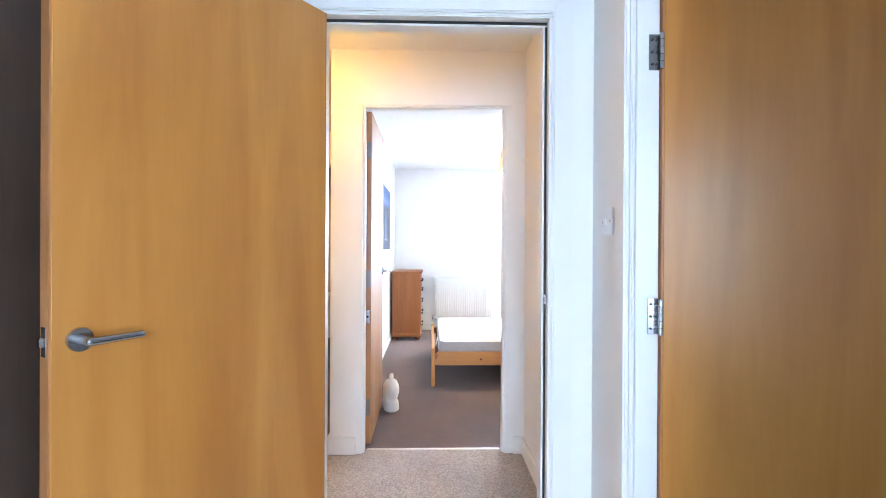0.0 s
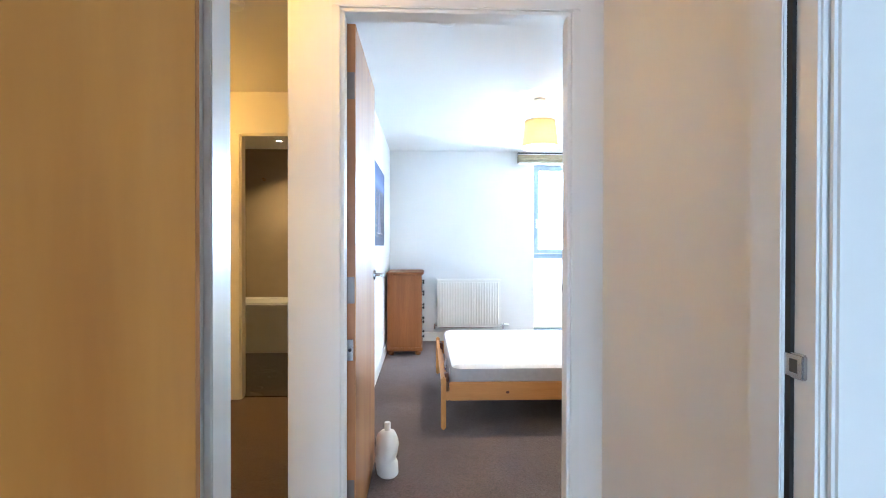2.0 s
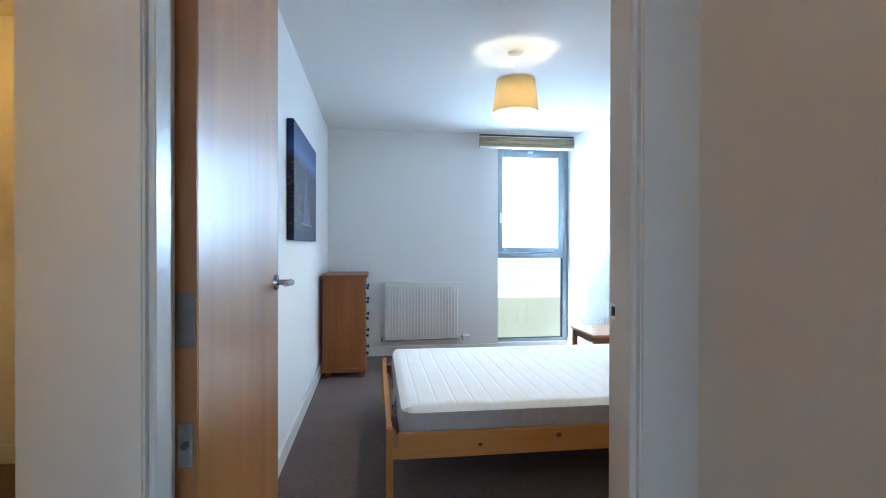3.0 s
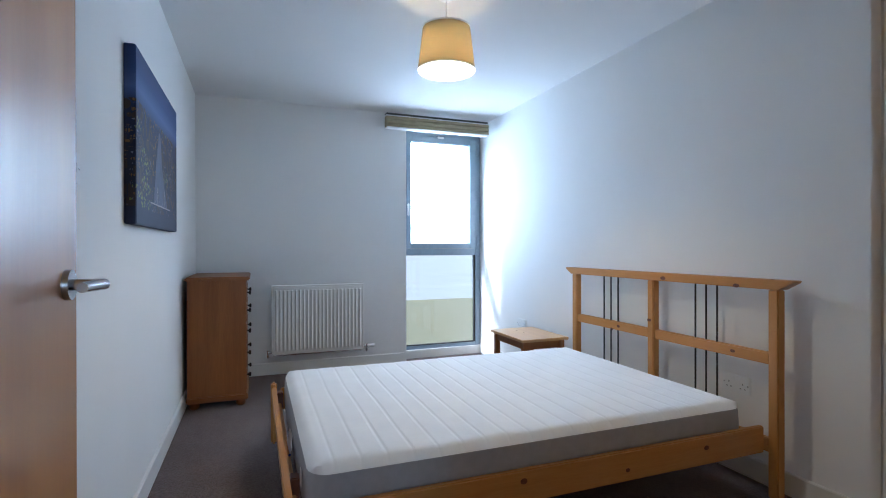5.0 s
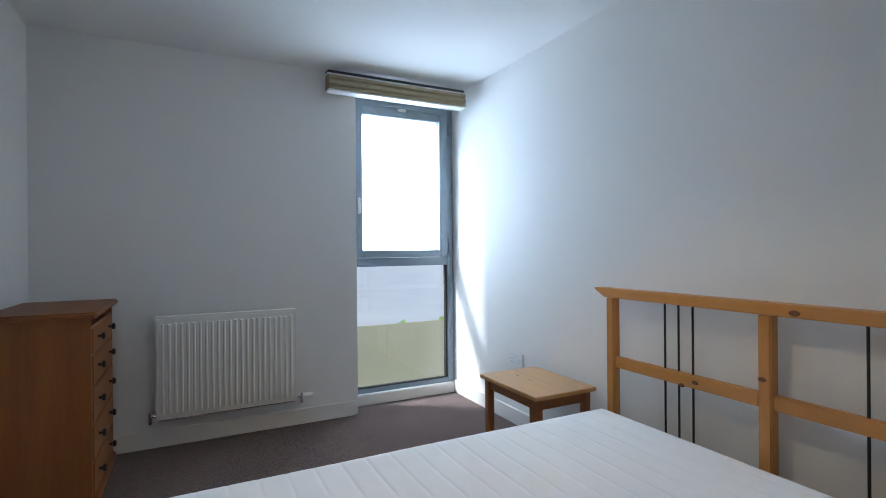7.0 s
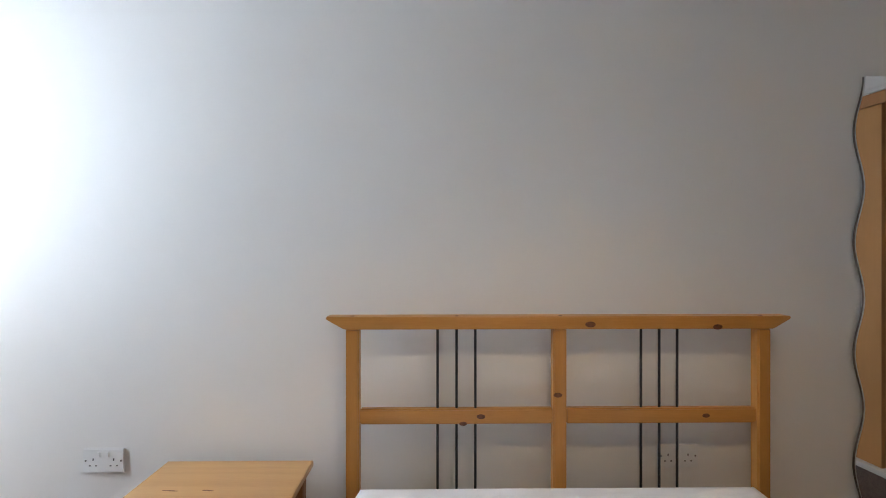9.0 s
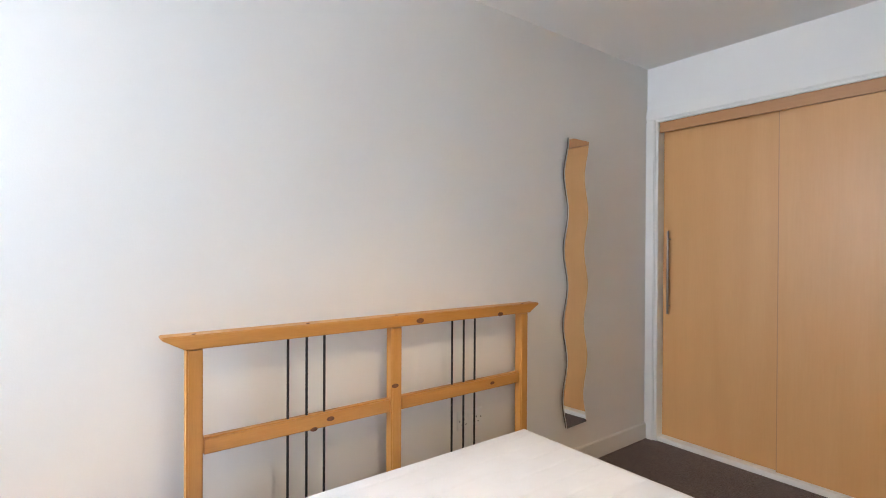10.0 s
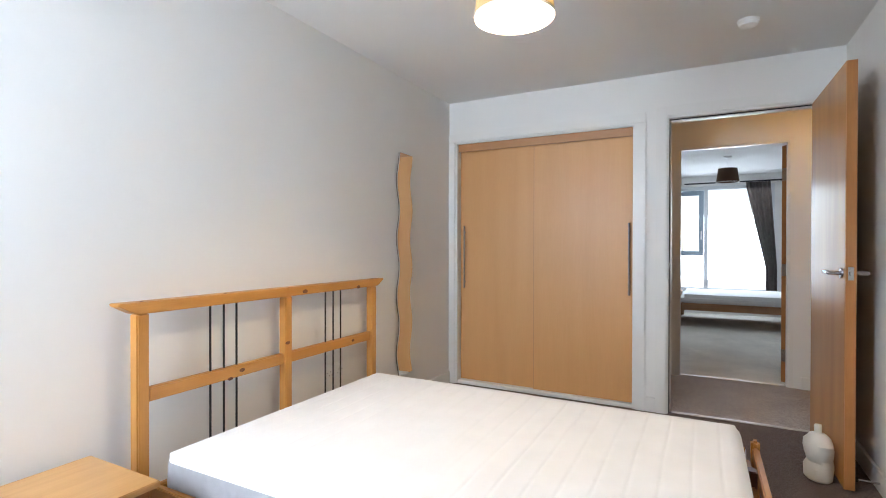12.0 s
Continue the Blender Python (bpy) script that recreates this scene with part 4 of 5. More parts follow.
for sd_x, sd_y, sd_label in ((0.385, 4.125, "round white smoke detector on the bedroom ceiling"), (-0.63, 4.0, "round white smoke detector on the hall ceiling")):
    sd = thing("smoke_detector", sd_x, sd_y, 0, sd_label, "smoke detector")
    lpart("base", lathe([(0.05, CEIL), (0.05, CEIL - 0.014)], 28, (0, 0, 0), True), M_PLASTIC, sd)
    lpart("cover", lathe([(0.047, CEIL - 0.014), (0.042, CEIL - 0.030), (0.020, CEIL - 0.038)], 28, (0, 0, 0), True), M_PLASTIC, sd)


# ---- sockets and switches ----
def plate(name, place, w, h, label, category, kind):
    """A face plate built in its own x (across) and z (up), front towards -y."""
    p = thing(name, 0, 0, 0, label, category)
    p.matrix_world = place
    lpart("face_plate", box(-w / 2, w / 2, -0.009, 0, -h / 2, h / 2, 0.003, 2), M_PLASTIC, p)
    if kind == "socket":
        for sx in (-0.036, 0.036):
            rk = lpart("rocker_switch", box(sx * 0.42 - 0.006, sx * 0.42 + 0.006, -0.0125, -0.008, 0.012, 0.032, 0.002), M_PLASTIC, p)
            for dx, dz, ww, hh in ((0, 0.004, 0.004, 0.008), (-0.011, -0.018, 0.0065, 0.004), (0.011, -0.018, 0.0065, 0.004)):
                lpart("pin_hole", box(sx + dx - ww / 2, sx + dx + ww / 2, -0.0096, -0.0085, dz - hh / 2, dz + hh / 2), M_SLOT, p)
    elif kind == "switch":
        lpart("rocker_switch", box(-0.006, 0.006, -0.014, -0.008, -0.014, 0.014, 0.002), M_PLASTIC, p)
    elif kind == "double":
        for sx in (-0.014, 0.014):
            lpart("rocker_switch", box(sx - 0.006, sx + 0.006, -0.014, -0.008, -0.014, 0.014, 0.002), M_PLASTIC, p)
    elif kind == "aerial":
        lpart("outlet", tube((0, -0.014, 0), (0, -0.008, 0), 0.007, 0.007, 14), M_SLOT, p)
    for sx in (-w / 2 + 0.011, w / 2 - 0.011):
        lpart("screw", tube((sx, -0.0102, 0), (sx, -0.0088, 0), 0.0035, 0.0035, 10), M_STEEL, p)
    return p


plate("wall_socket", pose(2.46, 6.982, 0.415, 0, 0, -90), 0.146, 0.086, "white double wall socket above the skirting", "socket", "socket")
plate("wall_socket", pose(2.46, 4.94, 0.42, 0, 0, -90), 0.146, 0.086, "white double wall socket behind the headboard", "socket", "socket")
plate("light_switch", pose(-0.15, 4.78, 1.285, 0, 0, 90), 0.086, 0.086, "white single light switch by the open door", "light switch", "switch")
plate("light_switch", pose(-1.34, 5.39, 1.27, 0, 0, 0), 0.086, 0.086, "white fused switch plate on the hall wall", "light switch", "switch")
plate("light_switch", pose(0.93, 2.085, 1.270, 0, 0, -90), 0.086, 0.086, "white single light switch beside the doorway", "light switch", "switch")

chime = thing("door_chime", -1.93, 5.39, 2.0, "small white plastic chime box on the hall wall", "door chime")
lpart("case", box(-0.065, 0.065, -0.035, 0.0, -0.035, 0.045, 0.008, 3), M_PLASTIC, chime)

# ---- wavy mirror ----
mir = thing("wavy_mirror", 0, 0, 0, "tall frameless wavy-edged mirror on the wall", "mirror")


def wavy(y, z0=0.232, z1=1.782, amp=0.018, waves=3.9):
    return [(y - amp * math.cos(2 * math.pi * waves * (1 - k / 90)), z0 + (z1 - z0) * k / 90) for k in range(91)]


left, right = wavy(4.287), wavy(4.110)
outline = [(2.449 - (y - 4.09) * 0.045, y, z) for y, z in left + right[::-1]]
lpart("glass", extrude_outline(outline, (0.008, 0, 0)), M_MIRROR, mir)
lpart("edge", extrude_outline([(x + 0.0082, (y - 4.2) * 1.03 + 4.2, z) for x, y, z in outline], (0.0025, 0, 0)), M_STEELDARK, mir, "grey bevelled glass edge")

# ---- canvas picture ----
def city_material():
    m = bpy.data.materials.new("night_city_print")
    m.use_nodes = True
    n, l = m.node_tree.nodes, m.node_tree.links
    b = n["Principled BSDF"]
    b.inputs["Roughness"].default_value = 0.6
    b.inputs["Specular IOR Level"].default_value = 0.3
    tc = n.new("ShaderNodeTexCoord")
    sp = n.new("ShaderNodeSeparateXYZ")
    l.new(tc.outputs["Generated"], sp.inputs[0])
    ramp = n.new("ShaderNodeValToRGB")
    cr = ramp.color_ramp
    cr.elements[0].position, cr.elements[0].color = 0.0, (0.026, 0.032, 0.068, 1)
    cr.elements[1].position, cr.elements[1].color = 1.0, (0.022, 0.04, 0.14, 1)
    for p, c in ((0.45, (0.018, 0.022, 0.050, 1)), (0.66, (0.020, 0.030, 0.080, 1)), (0.77, (0.085, 0.13, 0.31, 1)), (0.87, (0.03, 0.06, 0.19, 1))):
        e = cr.elements.new(p)
        e.color = c
    l.new(sp.outputs["Z"], ramp.inputs["Fac"])
    # street lights and lit blocks below the horizon, thinned by broad noise
    def node(kind, **settings):
        x = n.new(kind)
        for key, value in settings.items():
            if key == "op":
                x.operation = value
            else:
                x.inputs[key].default_value = value
        return x

    def times(a, b):
        x = node("ShaderNodeMath", op="MULTIPLY")
        l.new(a, x.inputs[0])
        l.new(b, x.inputs[1])
        return x.outputs[0]

    low = node("ShaderNodeMath", op="LESS_THAN")
    low.inputs[1].default_value = 0.70
    l.new(sp.outputs["Z"], low.inputs[0])
    high = node("ShaderNodeMath", op="GREATER_THAN")
    high.inputs[1].default_value = 0.10
    l.new(sp.outputs["Z"], high.inputs[0])
    city = times(low.outputs[0], high.outputs[0])
    out = ramp.outputs["Color"]
    for across, up, turn, size, where_scale, where_from, color in (
            (26, 15, 0.35, 0.50, 4.0, 0.47, (0.048, 0.036, 0.042)), (48, 30, 0.5, 0.30, 5.5, 0.55, (0.19, 0.10, 0.04)),
            (70, 44, -0.4, 0.26, 6.5, 0.56, (0.17, 0.17, 0.23)), (40, 34, 0.9, 0.34, 3.2, 0.60, (0.15, 0.17, 0.055)), (90, 70, 0.2, 0.24, 7.0, 0.53, (0.20, 0.12, 0.07))):
        mp = node("ShaderNodeMapping", Scale=(1, across, up), Rotation=(turn, 0, 0), Location=(0, across * 0.37, up * 0.71))
        l.new(tc.outputs["Generated"], mp.inputs["Vector"])
        vo = node("ShaderNodeTexVoronoi", Scale=1.0)
        l.new(mp.outputs[0], vo.inputs["Vector"])
        dots = node("ShaderNodeMath", op="LESS_THAN")
        dots.inputs[1].default_value = size
        l.new(vo.outputs["Distance"], dots.inputs[0])
        no = node("ShaderNodeTexNoise", Scale=where_scale, Detail=3.0)
        l.new(mp.inputs["Vector"].links[0].from_socket, no.inputs["Vector"])
        where = node("ShaderNodeMath", op="GREATER_THAN")
        where.inputs[1].default_value = where_from
        l.new(no.outputs["Fac"], where.inputs[0])
        mx = n.new("ShaderNodeMix")
        mx.data_type = "RGBA"
        l.new(times(times(dots.outputs[0], where.outputs[0]), city), mx.inputs["Factor"])
        l.new(out, mx.inputs["A"])
        mx.inputs["B"].default_value = (*color, 1)
        out = mx.outputs["Result"]
    l.new(out, b.inputs["Base Color"])
    return m


cv = thing("canvas_picture", 0, 0, 0, "dark blue canvas print of a city at night", "picture")
lpart("canvas", box(-0.15, -0.110, 5.335, 6.335, 1.163, 1.828, 0.003), city_material(), cv)
M_RIVER = material("printed_river", (0.030, 0.040, 0.100), 0.5, vary=0.3, scale=20)
M_SPECK = material("printed_lights", (0.26, 0.21, 0.23), 0.5, vary=0.2, scale=60)
RIVER = [(1.265, 5.66, 6.02), (1.36, 5.70, 5.94), (1.46, 5.73, 5.87), (1.54, 5.77, 5.85), (1.60, 5.79, 5.83)]
bank = [(-0.1099, y0, z) for z, y0, y1 in RIVER] + [(-0.1099, y1, z) for z, y0, y1 in RIVER[::-1]]
lpart("printed_river", extrude_outline(bank, (0.0003, 0, 0)), M_RIVER, cv)


bm = bmesh.new()
add_box(bm, -0.1097, -0.1092, 5.60, 6.10, 1.262, 1.268)
for ty in (5.76, 5.93):
    for dy in (-0.010, 0.006):
        add_box(bm, -0.1097, -0.1092, ty + dy, ty + dy + 0.004, 1.268, 1.345)
    add_box(bm, -0.1097, -0.1092, ty - 0.010, ty + 0.010, 1.322, 1.327)
    for side in (-1, 1):
        for k in range(6):
            a, b = k / 6, (k + 1) / 6
            za, zb = 1.268 + 0.072 * (1 - a) ** 2, 1.268 + 0.072 * (1 - b) ** 2
            mid = Matrix.Translation((0, ty + side * 0.085 * (a + b) / 2, (za + zb) / 2)) @ Matrix.Rotation(math.atan2(zb - za, side * 0.085 / 6), 4, "X")
            add_box(bm, -0.1097, -0.1092, -0.009, 0.009, -0.0012, 0.0012, matrix=mid)
lpart("printed_bridge", bm, M_SPECK, cv)

# framed painting in the hall: plain colour shapes
pt = thing("framed_painting", 0, 0, 0, "small colourful painting in a gilt frame", "painting")
PX0, PX1, PZ0, PZ1, PY = -2.16, -1.75, 1.33, 1.625, 5.39
for x0, x1, z0, z1 in ((PX0, PX0 + 0.028, PZ0, PZ1), (PX1 - 0.028, PX1, PZ0, PZ1), (PX0 + 0.028, PX1 - 0.028, PZ0, PZ0 + 0.028), (PX0 + 0.028, PX1 - 0.028, PZ1 - 0.028, PZ1)):
    lpart("frame_moulding", box(x0, x1, PY - 0.022, PY, z0, z1, 0.006, 2), M_GOLD, pt)
lpart("canvas", box(PX0 + 0.02, PX1 - 0.02, PY - 0.010, PY - 0.002, PZ0 + 0.02, PZ1 - 0.02), material("painted_ground", (0.45, 0.40, 0.30), 0.5, vary=0.4, scale=12), pt)
paints = {"red": (0.5, 0.04, 0.03), "yellow": (0.6, 0.36, 0.04), "dark": (0.05, 0.025, 0.02), "white": (0.6, 0.58, 0.5), "purple": (0.12, 0.06, 0.15)}
paint_mats = {k: material("paint_" + k, c, 0.5, vary=0.25, scale=25) for k, c in paints.items()}
for col, pts in (("red", [(-2.13, 1.597), (-1.785, 1.597), (-1.785, 1.545), (-1.88, 1.56), (-1.96, 1.53), (-2.13, 1.555)]),
                 ("yellow", [(-1.85, 1.37), (-1.785, 1.37), (-1.79, 1.50), (-1.82, 1.53), (-1.85, 1.48)]),
                 ("dark", [(-1.90, 1.40), (-1.865, 1.40), (-1.86, 1.50), (-1.88, 1.545), (-1.905, 1.50)]),
                 ("purple", [(-1.985, 1.42), (-1.94, 1.41), (-1.935, 1.50), (-1.96, 1.54), (-1.985, 1.50)]),
                 ("white", [(-2.13, 1.40), (-2.02, 1.37), (-2.0, 1.43), (-2.08, 1.49), (-2.13, 1.46)]),
                 ("red", [(-1.93, 1.365), (-1.87, 1.365), (-1.865, 1.41), (-1.935, 1.41)]),
                 ("yellow", [(-2.13, 1.50), (-2.07, 1.515), (-1.99, 1.50), (-1.93, 1.525), (-1.93, 1.545), (-2.02, 1.545), (-2.13, 1.535)]),
                 ("white", [(-1.925, 1.49), (-1.905, 1.49), (-1.90, 1.555), (-1.93, 1.555)]),
                 ("purple", [(-2.10, 1.365), (-2.03, 1.365), (-2.0, 1.44), (-2.05, 1.455)]),
                 ("dark", [(-1.84, 1.50), (-1.815, 1.49), (-1.80, 1.515), (-1.815, 1.54), (-1.84, 1.535)]),
                 ("yellow", [(-1.995, 1.385), (-1.955, 1.37), (-1.94, 1.43), (-1.975, 1.46)]),
                 ("dark", [(-1.965, 1.525), (-1.945, 1.52), (-1.935, 1.545), (-1.95, 1.56), (-1.968, 1.55)]),
                 ("dark", [(-2.06, 1.46), (-2.03, 1.46), (-2.025, 1.53), (-2.045, 1.55), (-2.06, 1.52)])):
    lpart("paint_patch", extrude_outline([(x, PY - 0.0105, z) for x, z in pts], (0, -0.0012, 0)), paint_mats[col], pt)

# ---- white bottle on the floor by the open door ----
bt = thing("plastic_bottle", 0.085, 4.15, 0, "empty white plastic detergent bottle on the carpet", "bottle", turn=12)
bm = lathe([(0.048, 0.0), (0.055, 0.008), (0.056, 0.06), (0.053, 0.085), (0.050, 0.10), (0.054, 0.115), (0.058, 0.15), (0.055, 0.178), (0.049, 0.200), (0.036, 0.216), (0.016, 0.223), (0.013, 0.230), (0.013, 0.240)], 28, (0, 0, 0), True)
for v in bm.verts:
    v.co.y *= 1.4 if v.co.z < 0.19 else 1.1
    if v.co.x > 0.0:
        v.co.x -= 0.018 * math.exp(-((v.co.z - 0.082) / 0.016) ** 2) * min(1, v.co.x / 0.03)
    if 0.03 < v.co.z < 0.21:
        v.co.x += 0.012 * noise.noise((v.co.x * 22, v.co.y * 22, v.co.z * 17))
        v.co.y += 0.014 * noise.noise((v.co.y * 18, v.co.z * 15, 3.0))
lpart("body", bm, M_BOTTLE, bt)
lpart("cap", lathe([(0.0155, 0.224), (0.0155, 0.260), (0.014, 0.263)], 18, (0, 0, 0), True), M_BOTTLE, bt)
ds = thing("door_stop", -0.139, 4.22, 0.05, "steel rod door stop on the skirting", "door stop")
lpart("rod", tube((0, 0, 0), (0.085, 0, 0), 0.005, 0.005, 10), M_STEEL, ds)
lpart("buffer", tube((0.085, 0, 0), (0.10, 0, 0), 0.011, 0.010, 12), M_RUBBER, ds)
lpart("flange", tube((0, 0, 0), (0.004, 0, 0), 0.016, 0.016, 14), M_STEEL, ds)

# ---- bathroom seen through its doorway ----
tub = thing("bathtub", 0, 0, 0, "white bath with a plain front panel", "bathtub")
bm = bmesh.new()
o = [(-2.30, 6.93), (-0.24, 6.93), (-0.24, 7.63), (-2.30, 7.63)]
i_ = [(-2.22, 7.00), (-0.34, 7.00), (-0.34, 7.56), (-2.22, 7.56)]
l_ = [(-2.10, 7.08), (-0.46, 7.08), (-0.46, 7.48), (-2.10, 7.48)]
ro = [bm.verts.new((x, y, 0.50)) for x, y in o]
rt = [bm.verts.new((x, y, 0.545)) for x, y in o]
ri = [bm.verts.new((x, y, 0.545)) for x, y in i_]
rb = [bm.verts.new((x, y, 0.15)) for x, y in l_]
for a, b in ((ro, rt), (rt, ri), (ri, rb)):
    for k in range(4):
        bm.faces.new((a[k], a[(k + 1) % 4], b[(k + 1) % 4], b[k]))
bm.faces.new(rb)
bmesh.ops.bevel(bm, geom=bm.edges[:], offset=0.015, segments=3, affect="EDGES")
bmesh.ops.recalc_face_normals(bm, faces=bm.faces)
lpart("tub", bm, M_BATH, tub)
lpart("front_panel", box(-2.30, -0.24, 6.965, 6.985, 0.09, 0.51, 0.004), M_BATH, tub)
lpart("plinth", box(-2.30, -0.24, 6.975, 6.99, 0.008, 0.09), M_BATH, tub)
wc = thing("toilet", 0, 0, 0, "white ceramic toilet against the tiled wall", "toilet")
bm = bmesh.new()
rings = []
for z, front, half in ((0.008, -1.62, 0.10), (0.10, -1.64, 0.095), (0.24, -1.60, 0.12), (0.34, -1.50, 0.165), (0.395, -1.47, 0.18)):
    ring = []
    for k in range(24):
        a = 2 * math.pi * k / 24
        ring.append(bm.verts.new((-1.80 + (front + 1.80 if math.cos(a) > 0 else 0.34) * math.cos(a), 6.27 + half * math.sin(a), z)))
    rings.append(ring)
for a, b in zip(rings, rings[1:]):
    for k in range(24):
        bm.faces.new((a[k], a[(k + 1) % 24], b[(k + 1) % 24], b[k]))
bm.faces.new(rings[0][::-1])
bm.faces.new(rings[-1])
lpart("pan", bm, M_BATH, wc)
lid = lathe([(0.02, 0.0), (0.98, 0.0), (1.0, 0.012), (0.98, 0.024), (0.02, 0.030)], 28, (0, 0, 0), True)
for v in lid.verts:
    v.co.x, v.co.y, v.co.z = -1.80 + v.co.x * (0.345 if v.co.x > 0 else 0.34), 6.27 + v.co.y * 0.188, 0.396 + v.co.z
lpart("seat_lid", lid, M_BATH, wc, "white closed seat lid")
lpart("cistern", box(-2.33, -2.14, 6.08, 6.46, 0.40, 0.78, 0.025, 4), M_BATH, wc)
lpart("flush_button", tube((-2.235, 6.27, 0.78), (-2.235, 6.27, 0.786), 0.022, 0.020, 16), M_CHROME, wc)
hk = thing("robe_hook", -1.65, 7.64, 1.95, "small round brass hook on the tiles", "hook")
lpart("flange", tube((0, 0, 0), (0, -0.006, 0), 0.018, 0.018, 16), M_GOLD, hk)
lpart("knob", tube((0, -0.006, 0), (0, -0.045, 0.008), 0.008, 0.013, 14), M_GOLD, hk)
dl = thing("downlight", -1.33, 7.14, 0, "recessed chrome bathroom downlight", "downlight")
lpart("bezel", lathe([(0.042, CEIL), (0.042, CEIL - 0.004), (0.030, CEIL - 0.006), (0.030, CEIL)], 24), M_CHROME, dl)
lpart("lens", tube((0, 0, CEIL - 0.003), (0, 0, CEIL), 0.029, 0.029, 20), M_BULB, dl)

# ---- second bedroom ----
b2 = thing("bed", 0, 0, 0, "low brown wood bed standing under the window", "bed")
lpart("side_rail", box(-0.95, 0.895, -0.66, -0.63, 0.235, 0.335, 0.005), M_BEDWOOD, b2)
lpart("side_rail", box(-0.95, 0.895, -1.97, -1.94, 0.235, 0.335, 0.005), M_BEDWOOD, b2)
lpart("end_board", box(-0.98, -0.95, -1.97, -0.63, 0.20, 0.42, 0.006), M_BEDWOOD, b2)
lpart("end_board", box(0.895, 0.922, -1.97, -0.63, 0.20, 0.42, 0.006), M_BEDWOOD, b2)
for lx in (-0.975, 0.865):
    for ly in (-1.965, -0.68):
        lpart("leg", box(lx, lx + 0.045, ly, ly + 0.045, 0.0, 0.235, 0.004), M_BEDWOOD, b2)
lpart("slat_base", box(-0.94, 0.885, -1.94, -0.66, 0.27, 0.285), M_BEDWOOD, b2)
m2 = thing("mattress", 0, 0, 0, "bare white mattress on the brown bed", "mattress")
lpart("cover", box(-0.93, 0.875, -1.93, -0.67, 0.287, 0.45, 0.05, 4), M_BEDDING, m2)

w2 = structure("window_2", bmesh.new(), M_WINWHITE, "wide pale window with a grey opening casement", "window")


def w2part(name, x0, x1, z0, z1, y0, y1, mat, bev=0.004):
    return part(name, box(x0, x1, y0, y1, z0, z1, bev), mat, w2)


for x0, x1 in ((-0.42, -0.34), (0.52, 0.58)):
    w2part("mullion", x0, x1, 0.38, 2.15, -2.40, -2.33, M_WINWHITE)
for x0, x1 in ((-0.34, 0.52), (0.58, 0.93)):
    w2part("rail", x0, x1, 2.09, 2.15, -2.40, -2.33, M_WINWHITE)
    w2part("rail", x0, x1, 0.38, 0.43, -2.40, -2.33, M_WINWHITE)
    w2part("pane", x0, x1, 0.43, 2.09, -2.37, -2.364, M_GLASS, 0).visible_shadow = False
for x0, x1, z0, z1 in ((0.585, 0.66, 0.98, 2.08), (0.66, 0.93, 2.0, 2.08), (0.66, 0.93, 0.98, 1.06)):
    w2part("casement", x0, x1, z0, z1, -2.355, -2.31, M_ALU, 0.006)
w2part("handle", 0.61, 0.63, 1.25, 1.40, -2.31, -2.285, M_PLASTIC)
cpole = thing("curtain_pole", 0, 0, 0, "thin dark metal curtain pole", "curtain pole")
lpart("pole", tube((-0.62, -2.17, 2.185), (0.88, -2.17, 2.185), 0.011, 0.011, 14), M_BLACK, cpole)
for bx in (-0.5, 0.30, 0.84):
    lpart("bracket", tube((bx, -2.30, 2.185), (bx, -2.17, 2.185), 0.008, 0.008, 10), M_BLACK, cpole)
bm = bmesh.new()
cols = []
for i in range(61):
    f = i / 60
    col = []
    for j in range(25):
        g = j / 24
        z = 2.17 - g * 1.87
        s = min(1.0, max(0.0, (g - 0.02) / 0.72))
        xa = -0.35 - 0.09 * s + 0.34 * f * (1 - 0.56 * s)
        yy = -2.17 + 0.028 * math.sin(f * 2 * math.pi * 7 + 0.6 * g) * (1 - 0.3 * g)
        col.append(bm.verts.new((xa, yy, z)))
    cols.append(col)
for a, b in zip(cols, cols[1:]):
    for j in range(24):
        bm.faces.new((a[j], b[j], b[j + 1], a[j + 1]))
bmesh.ops.solidify(bm, geom=bm.faces[:], thickness=0.003)
ct = thing("curtain", 0, 0, 0, "dark grey curtain gathered aside in soft folds", "curtain")
lpart("cloth", bm, M_CURTAIN, ct)
for k in range(7):
    lpart("ring", lathe([(0.014, -0.003), (0.018, 0.0), (0.014, 0.003)], 14, (0, 0, 0)), M_BLACK, ct).location = (-0.33 + k * 0.053, -2.17, 2.185)

# ---- outside ----
M_GROUND = material("street_ground", (0.46, 0.455, 0.43), 0.95, vary=0.08, scale=0.06)
structure("ground", box(-900, 900, -900, 900, -14.2, -14.0), M_GROUND, "streets and verges far below the window", "ground")
M_BRICK = material("pale_red_brick", (0.72, 0.58, 0.53), 0.9, vary=0.15, scale=2.0)
M_STONE = material("pale_stone_band", (0.74, 0.70, 0.66), 0.8, vary=0.1)
M_PANE = material("dark_office_pane", (0.40, 0.44, 0.49), 0.1, vary=0.3)
of = thing("office_building", 0, 0, 0, "pale red brick block with rows of windows", "building")
of.matrix_world = pose(51.7, 58.1, -14.0, 0, 0, -62)
lpart("wall", box(-26, 26, 0, 14, 0, 12.2), M_BRICK, of)
lpart("roof", box(-26.4, 26.4, -0.4, 14.4, 12.2, 12.7), M_STONE, of)
lpart("plant_room", box(-25, -19, 3, 8, 12.7, 15.0), M_STONE, of)
lpart("plant_room", box(-16, -11, 3, 8, 12.7, 15.6), M_ALU, of)
pane_me = mesh_of("window", box(-0.55, 0.55, -0.03, 0.02, -0.85, 0.85), M_PANE, False)
sill_me = mesh_of("sill", box(-0.65, 0.65, -0.12, 0.02, -1.0, -0.85), M_STONE, False)
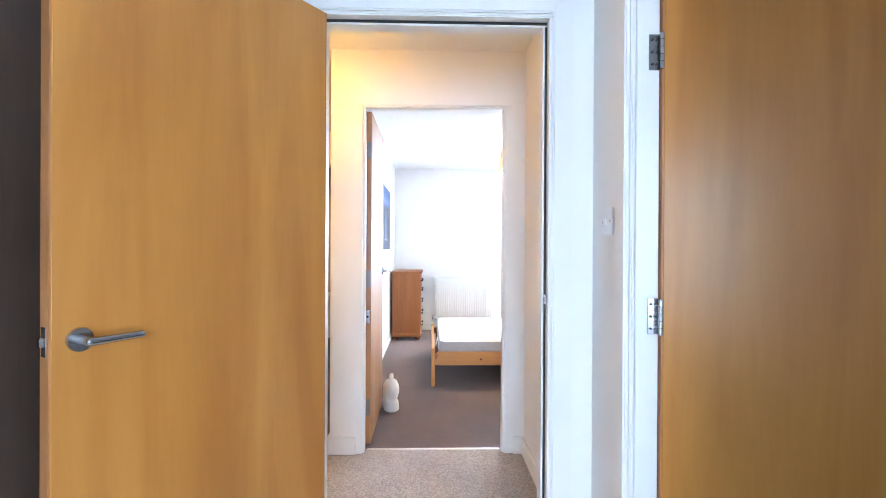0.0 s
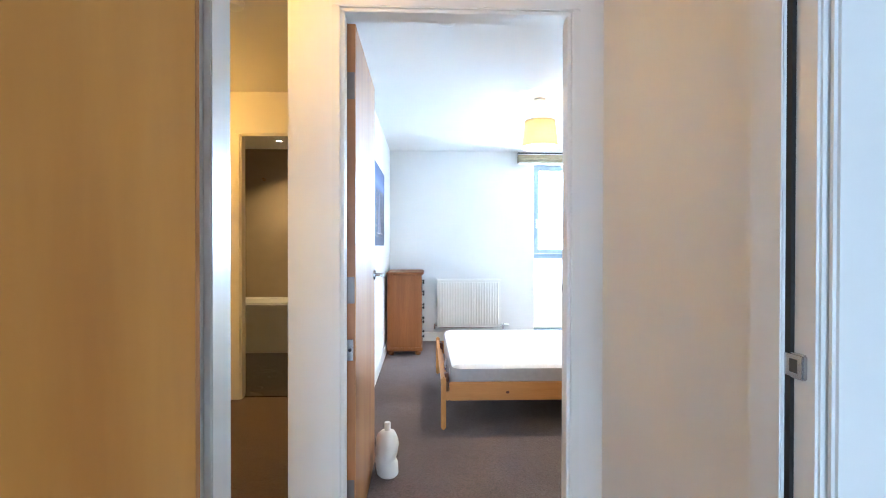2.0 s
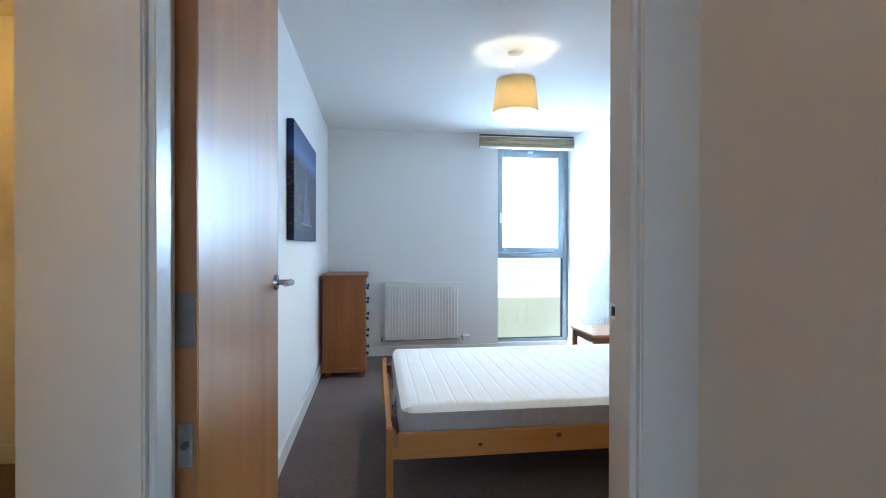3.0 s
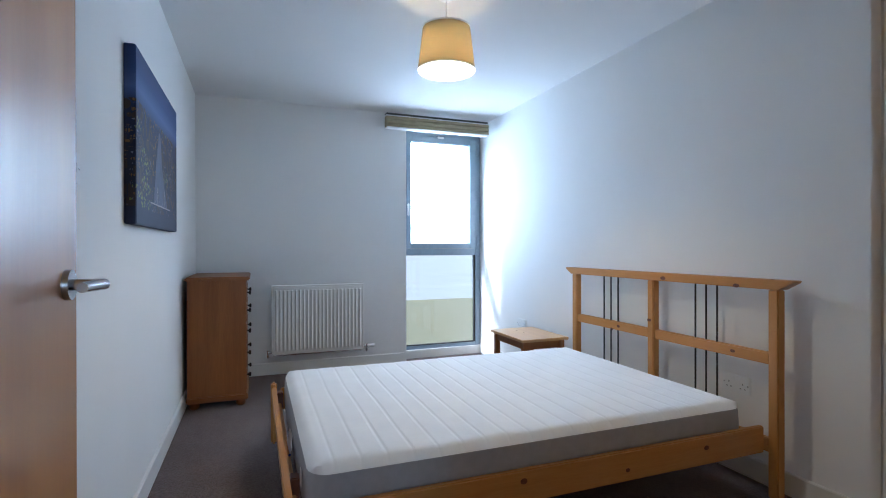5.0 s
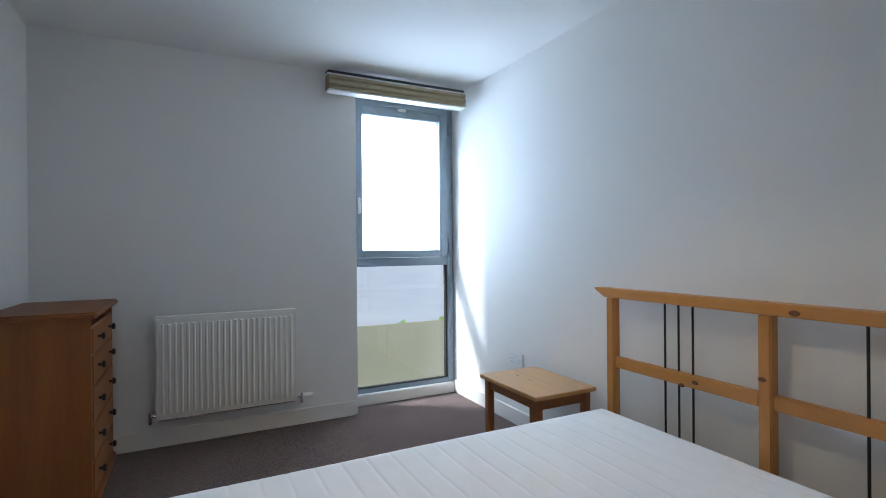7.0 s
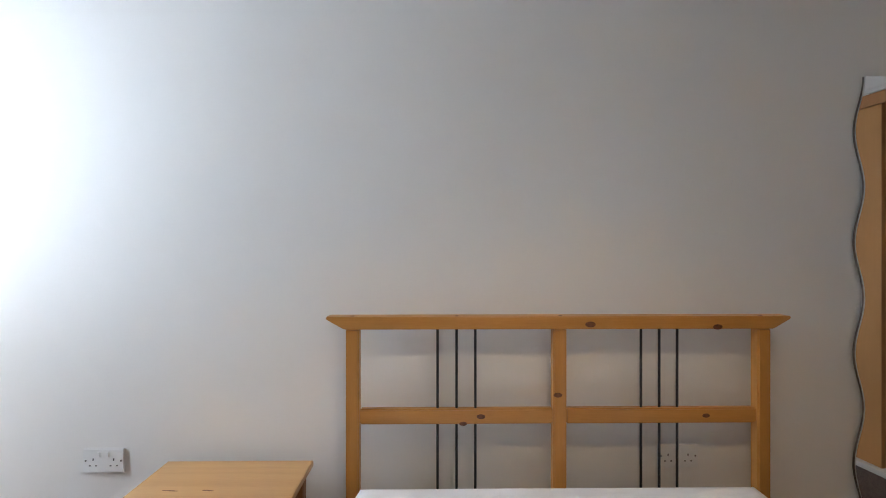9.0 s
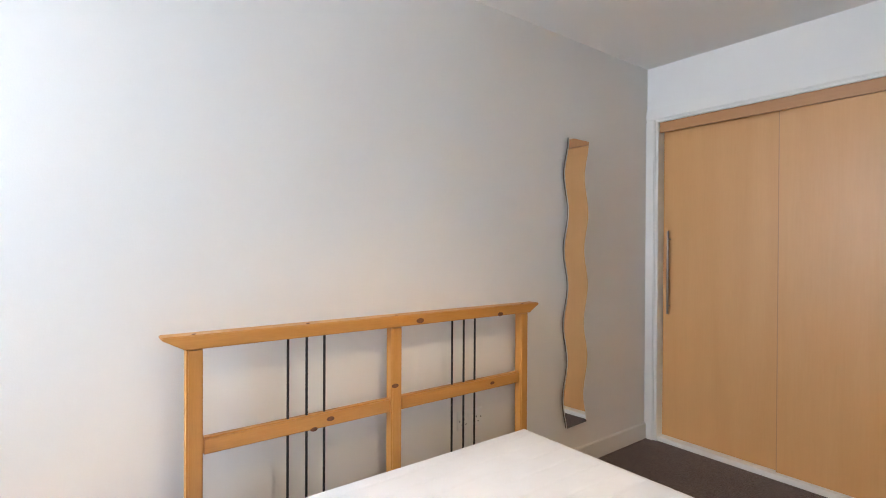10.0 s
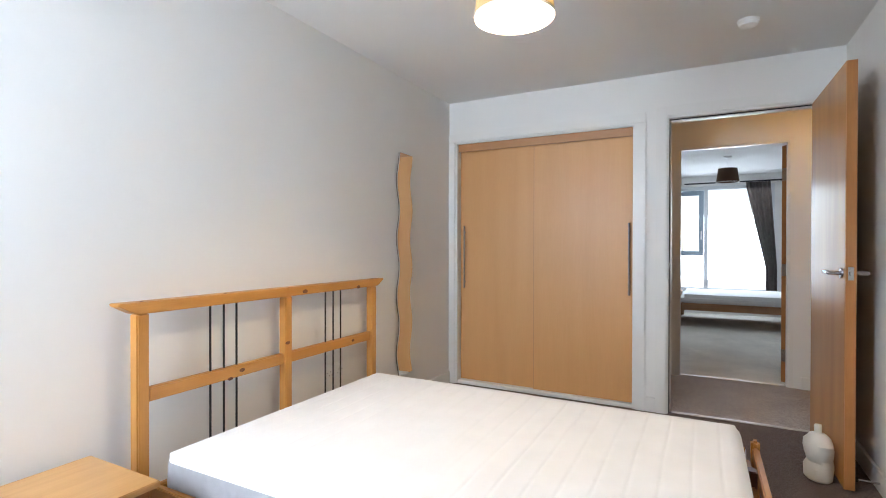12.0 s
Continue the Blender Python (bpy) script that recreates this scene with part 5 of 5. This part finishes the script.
frame_me = mesh_of("frame", box(-0.06, 0.06, -0.07, -0.03, -0.85, 0.85), M_WINWHITE, False)
for fl in range(4):
    for c in range(22):
        w = new("window", pane_me)
        w.parent, w.location = of, (-24.9 + c * 2.26, 0, 1.7 + fl * 2.9)
        for me_, nm in ((sill_me, "sill"), (frame_me, "frame")):
            sb = new(nm, me_)
            sb.parent = w


M_LEAF = fabric_glow("spring_leaves", (0.30, 0.44, 0.09), (0.48, 0.66, 0.12), 0.5)
M_BARK = material("bark", (0.09, 0.07, 0.05), 0.9, vary=0.3, scale=4)


def tree(x, y, top, r, seed):
    rnd = random.Random(seed)
    t = thing("tree", x, y, -14.0, "broad tree in bright green leaf", "tree", "trees below the window")
    h = top + 14.0
    bm = tube((0, 0, 0), (0, 0, h * 0.6), 0.35, 0.18, 10)
    for k in range(7):
        a = k * 0.9 + rnd.random()
        z = h * (0.35 + 0.05 * k)
        add_tube(bm, (0, 0, z), (math.cos(a) * r * 0.7, math.sin(a) * r * 0.7, z + h * 0.22), 0.14, 0.04, 6)
    lpart("trunk", bm, M_BARK, t)
    verts, faces = [], []
    for k in range(15000):
        a, q = rnd.uniform(0, 2 * math.pi), rnd.uniform(-0.75, 1.0)
        rr = math.sqrt(max(0.0, 1 - q * q))
        lump = 0.72 + 0.42 * noise.noise((math.cos(a) * rr * 2.1 + seed, math.sin(a) * rr * 2.1, q * 2.1))
        s = lump * rnd.uniform(0.72, 1.0)
        c = Vector((math.cos(a) * rr * r * s, math.sin(a) * rr * r * s, h * 0.66 + q * h * 0.36 * s))
        u = Vector((rnd.gauss(0, 1), rnd.gauss(0, 1), rnd.gauss(0, 1))).normalized() * rnd.uniform(0.10, 0.22)
        w = u.orthogonal().normalized() * u.length * 0.7
        n0 = len(verts)
        verts += [c - u, c + w, c + u, c - w]
        faces.append((n0, n0 + 1, n0 + 2, n0 + 3))
    me = bpy.data.meshes.new("crown")
    me.from_pydata([tuple(v) for v in verts], [], faces)
    me.materials.append(M_LEAF)
    cr = new("crown", me)
    cr.parent = t
    return t


for k, (x, y, top, r) in enumerate(((9.5, 28.0, -2.6, 4.4), (13.0, 27.0, -2.3, 4.8), (17.0, 26.5, -3.2, 4.6), (22.0, 33.0, -5.0, 5.0), (-3.0, -40.0, -4.5, 5.0), (6.0, -46.0, -4.0, 5.5))):
    tree(x, y, top, r, 11 + k)
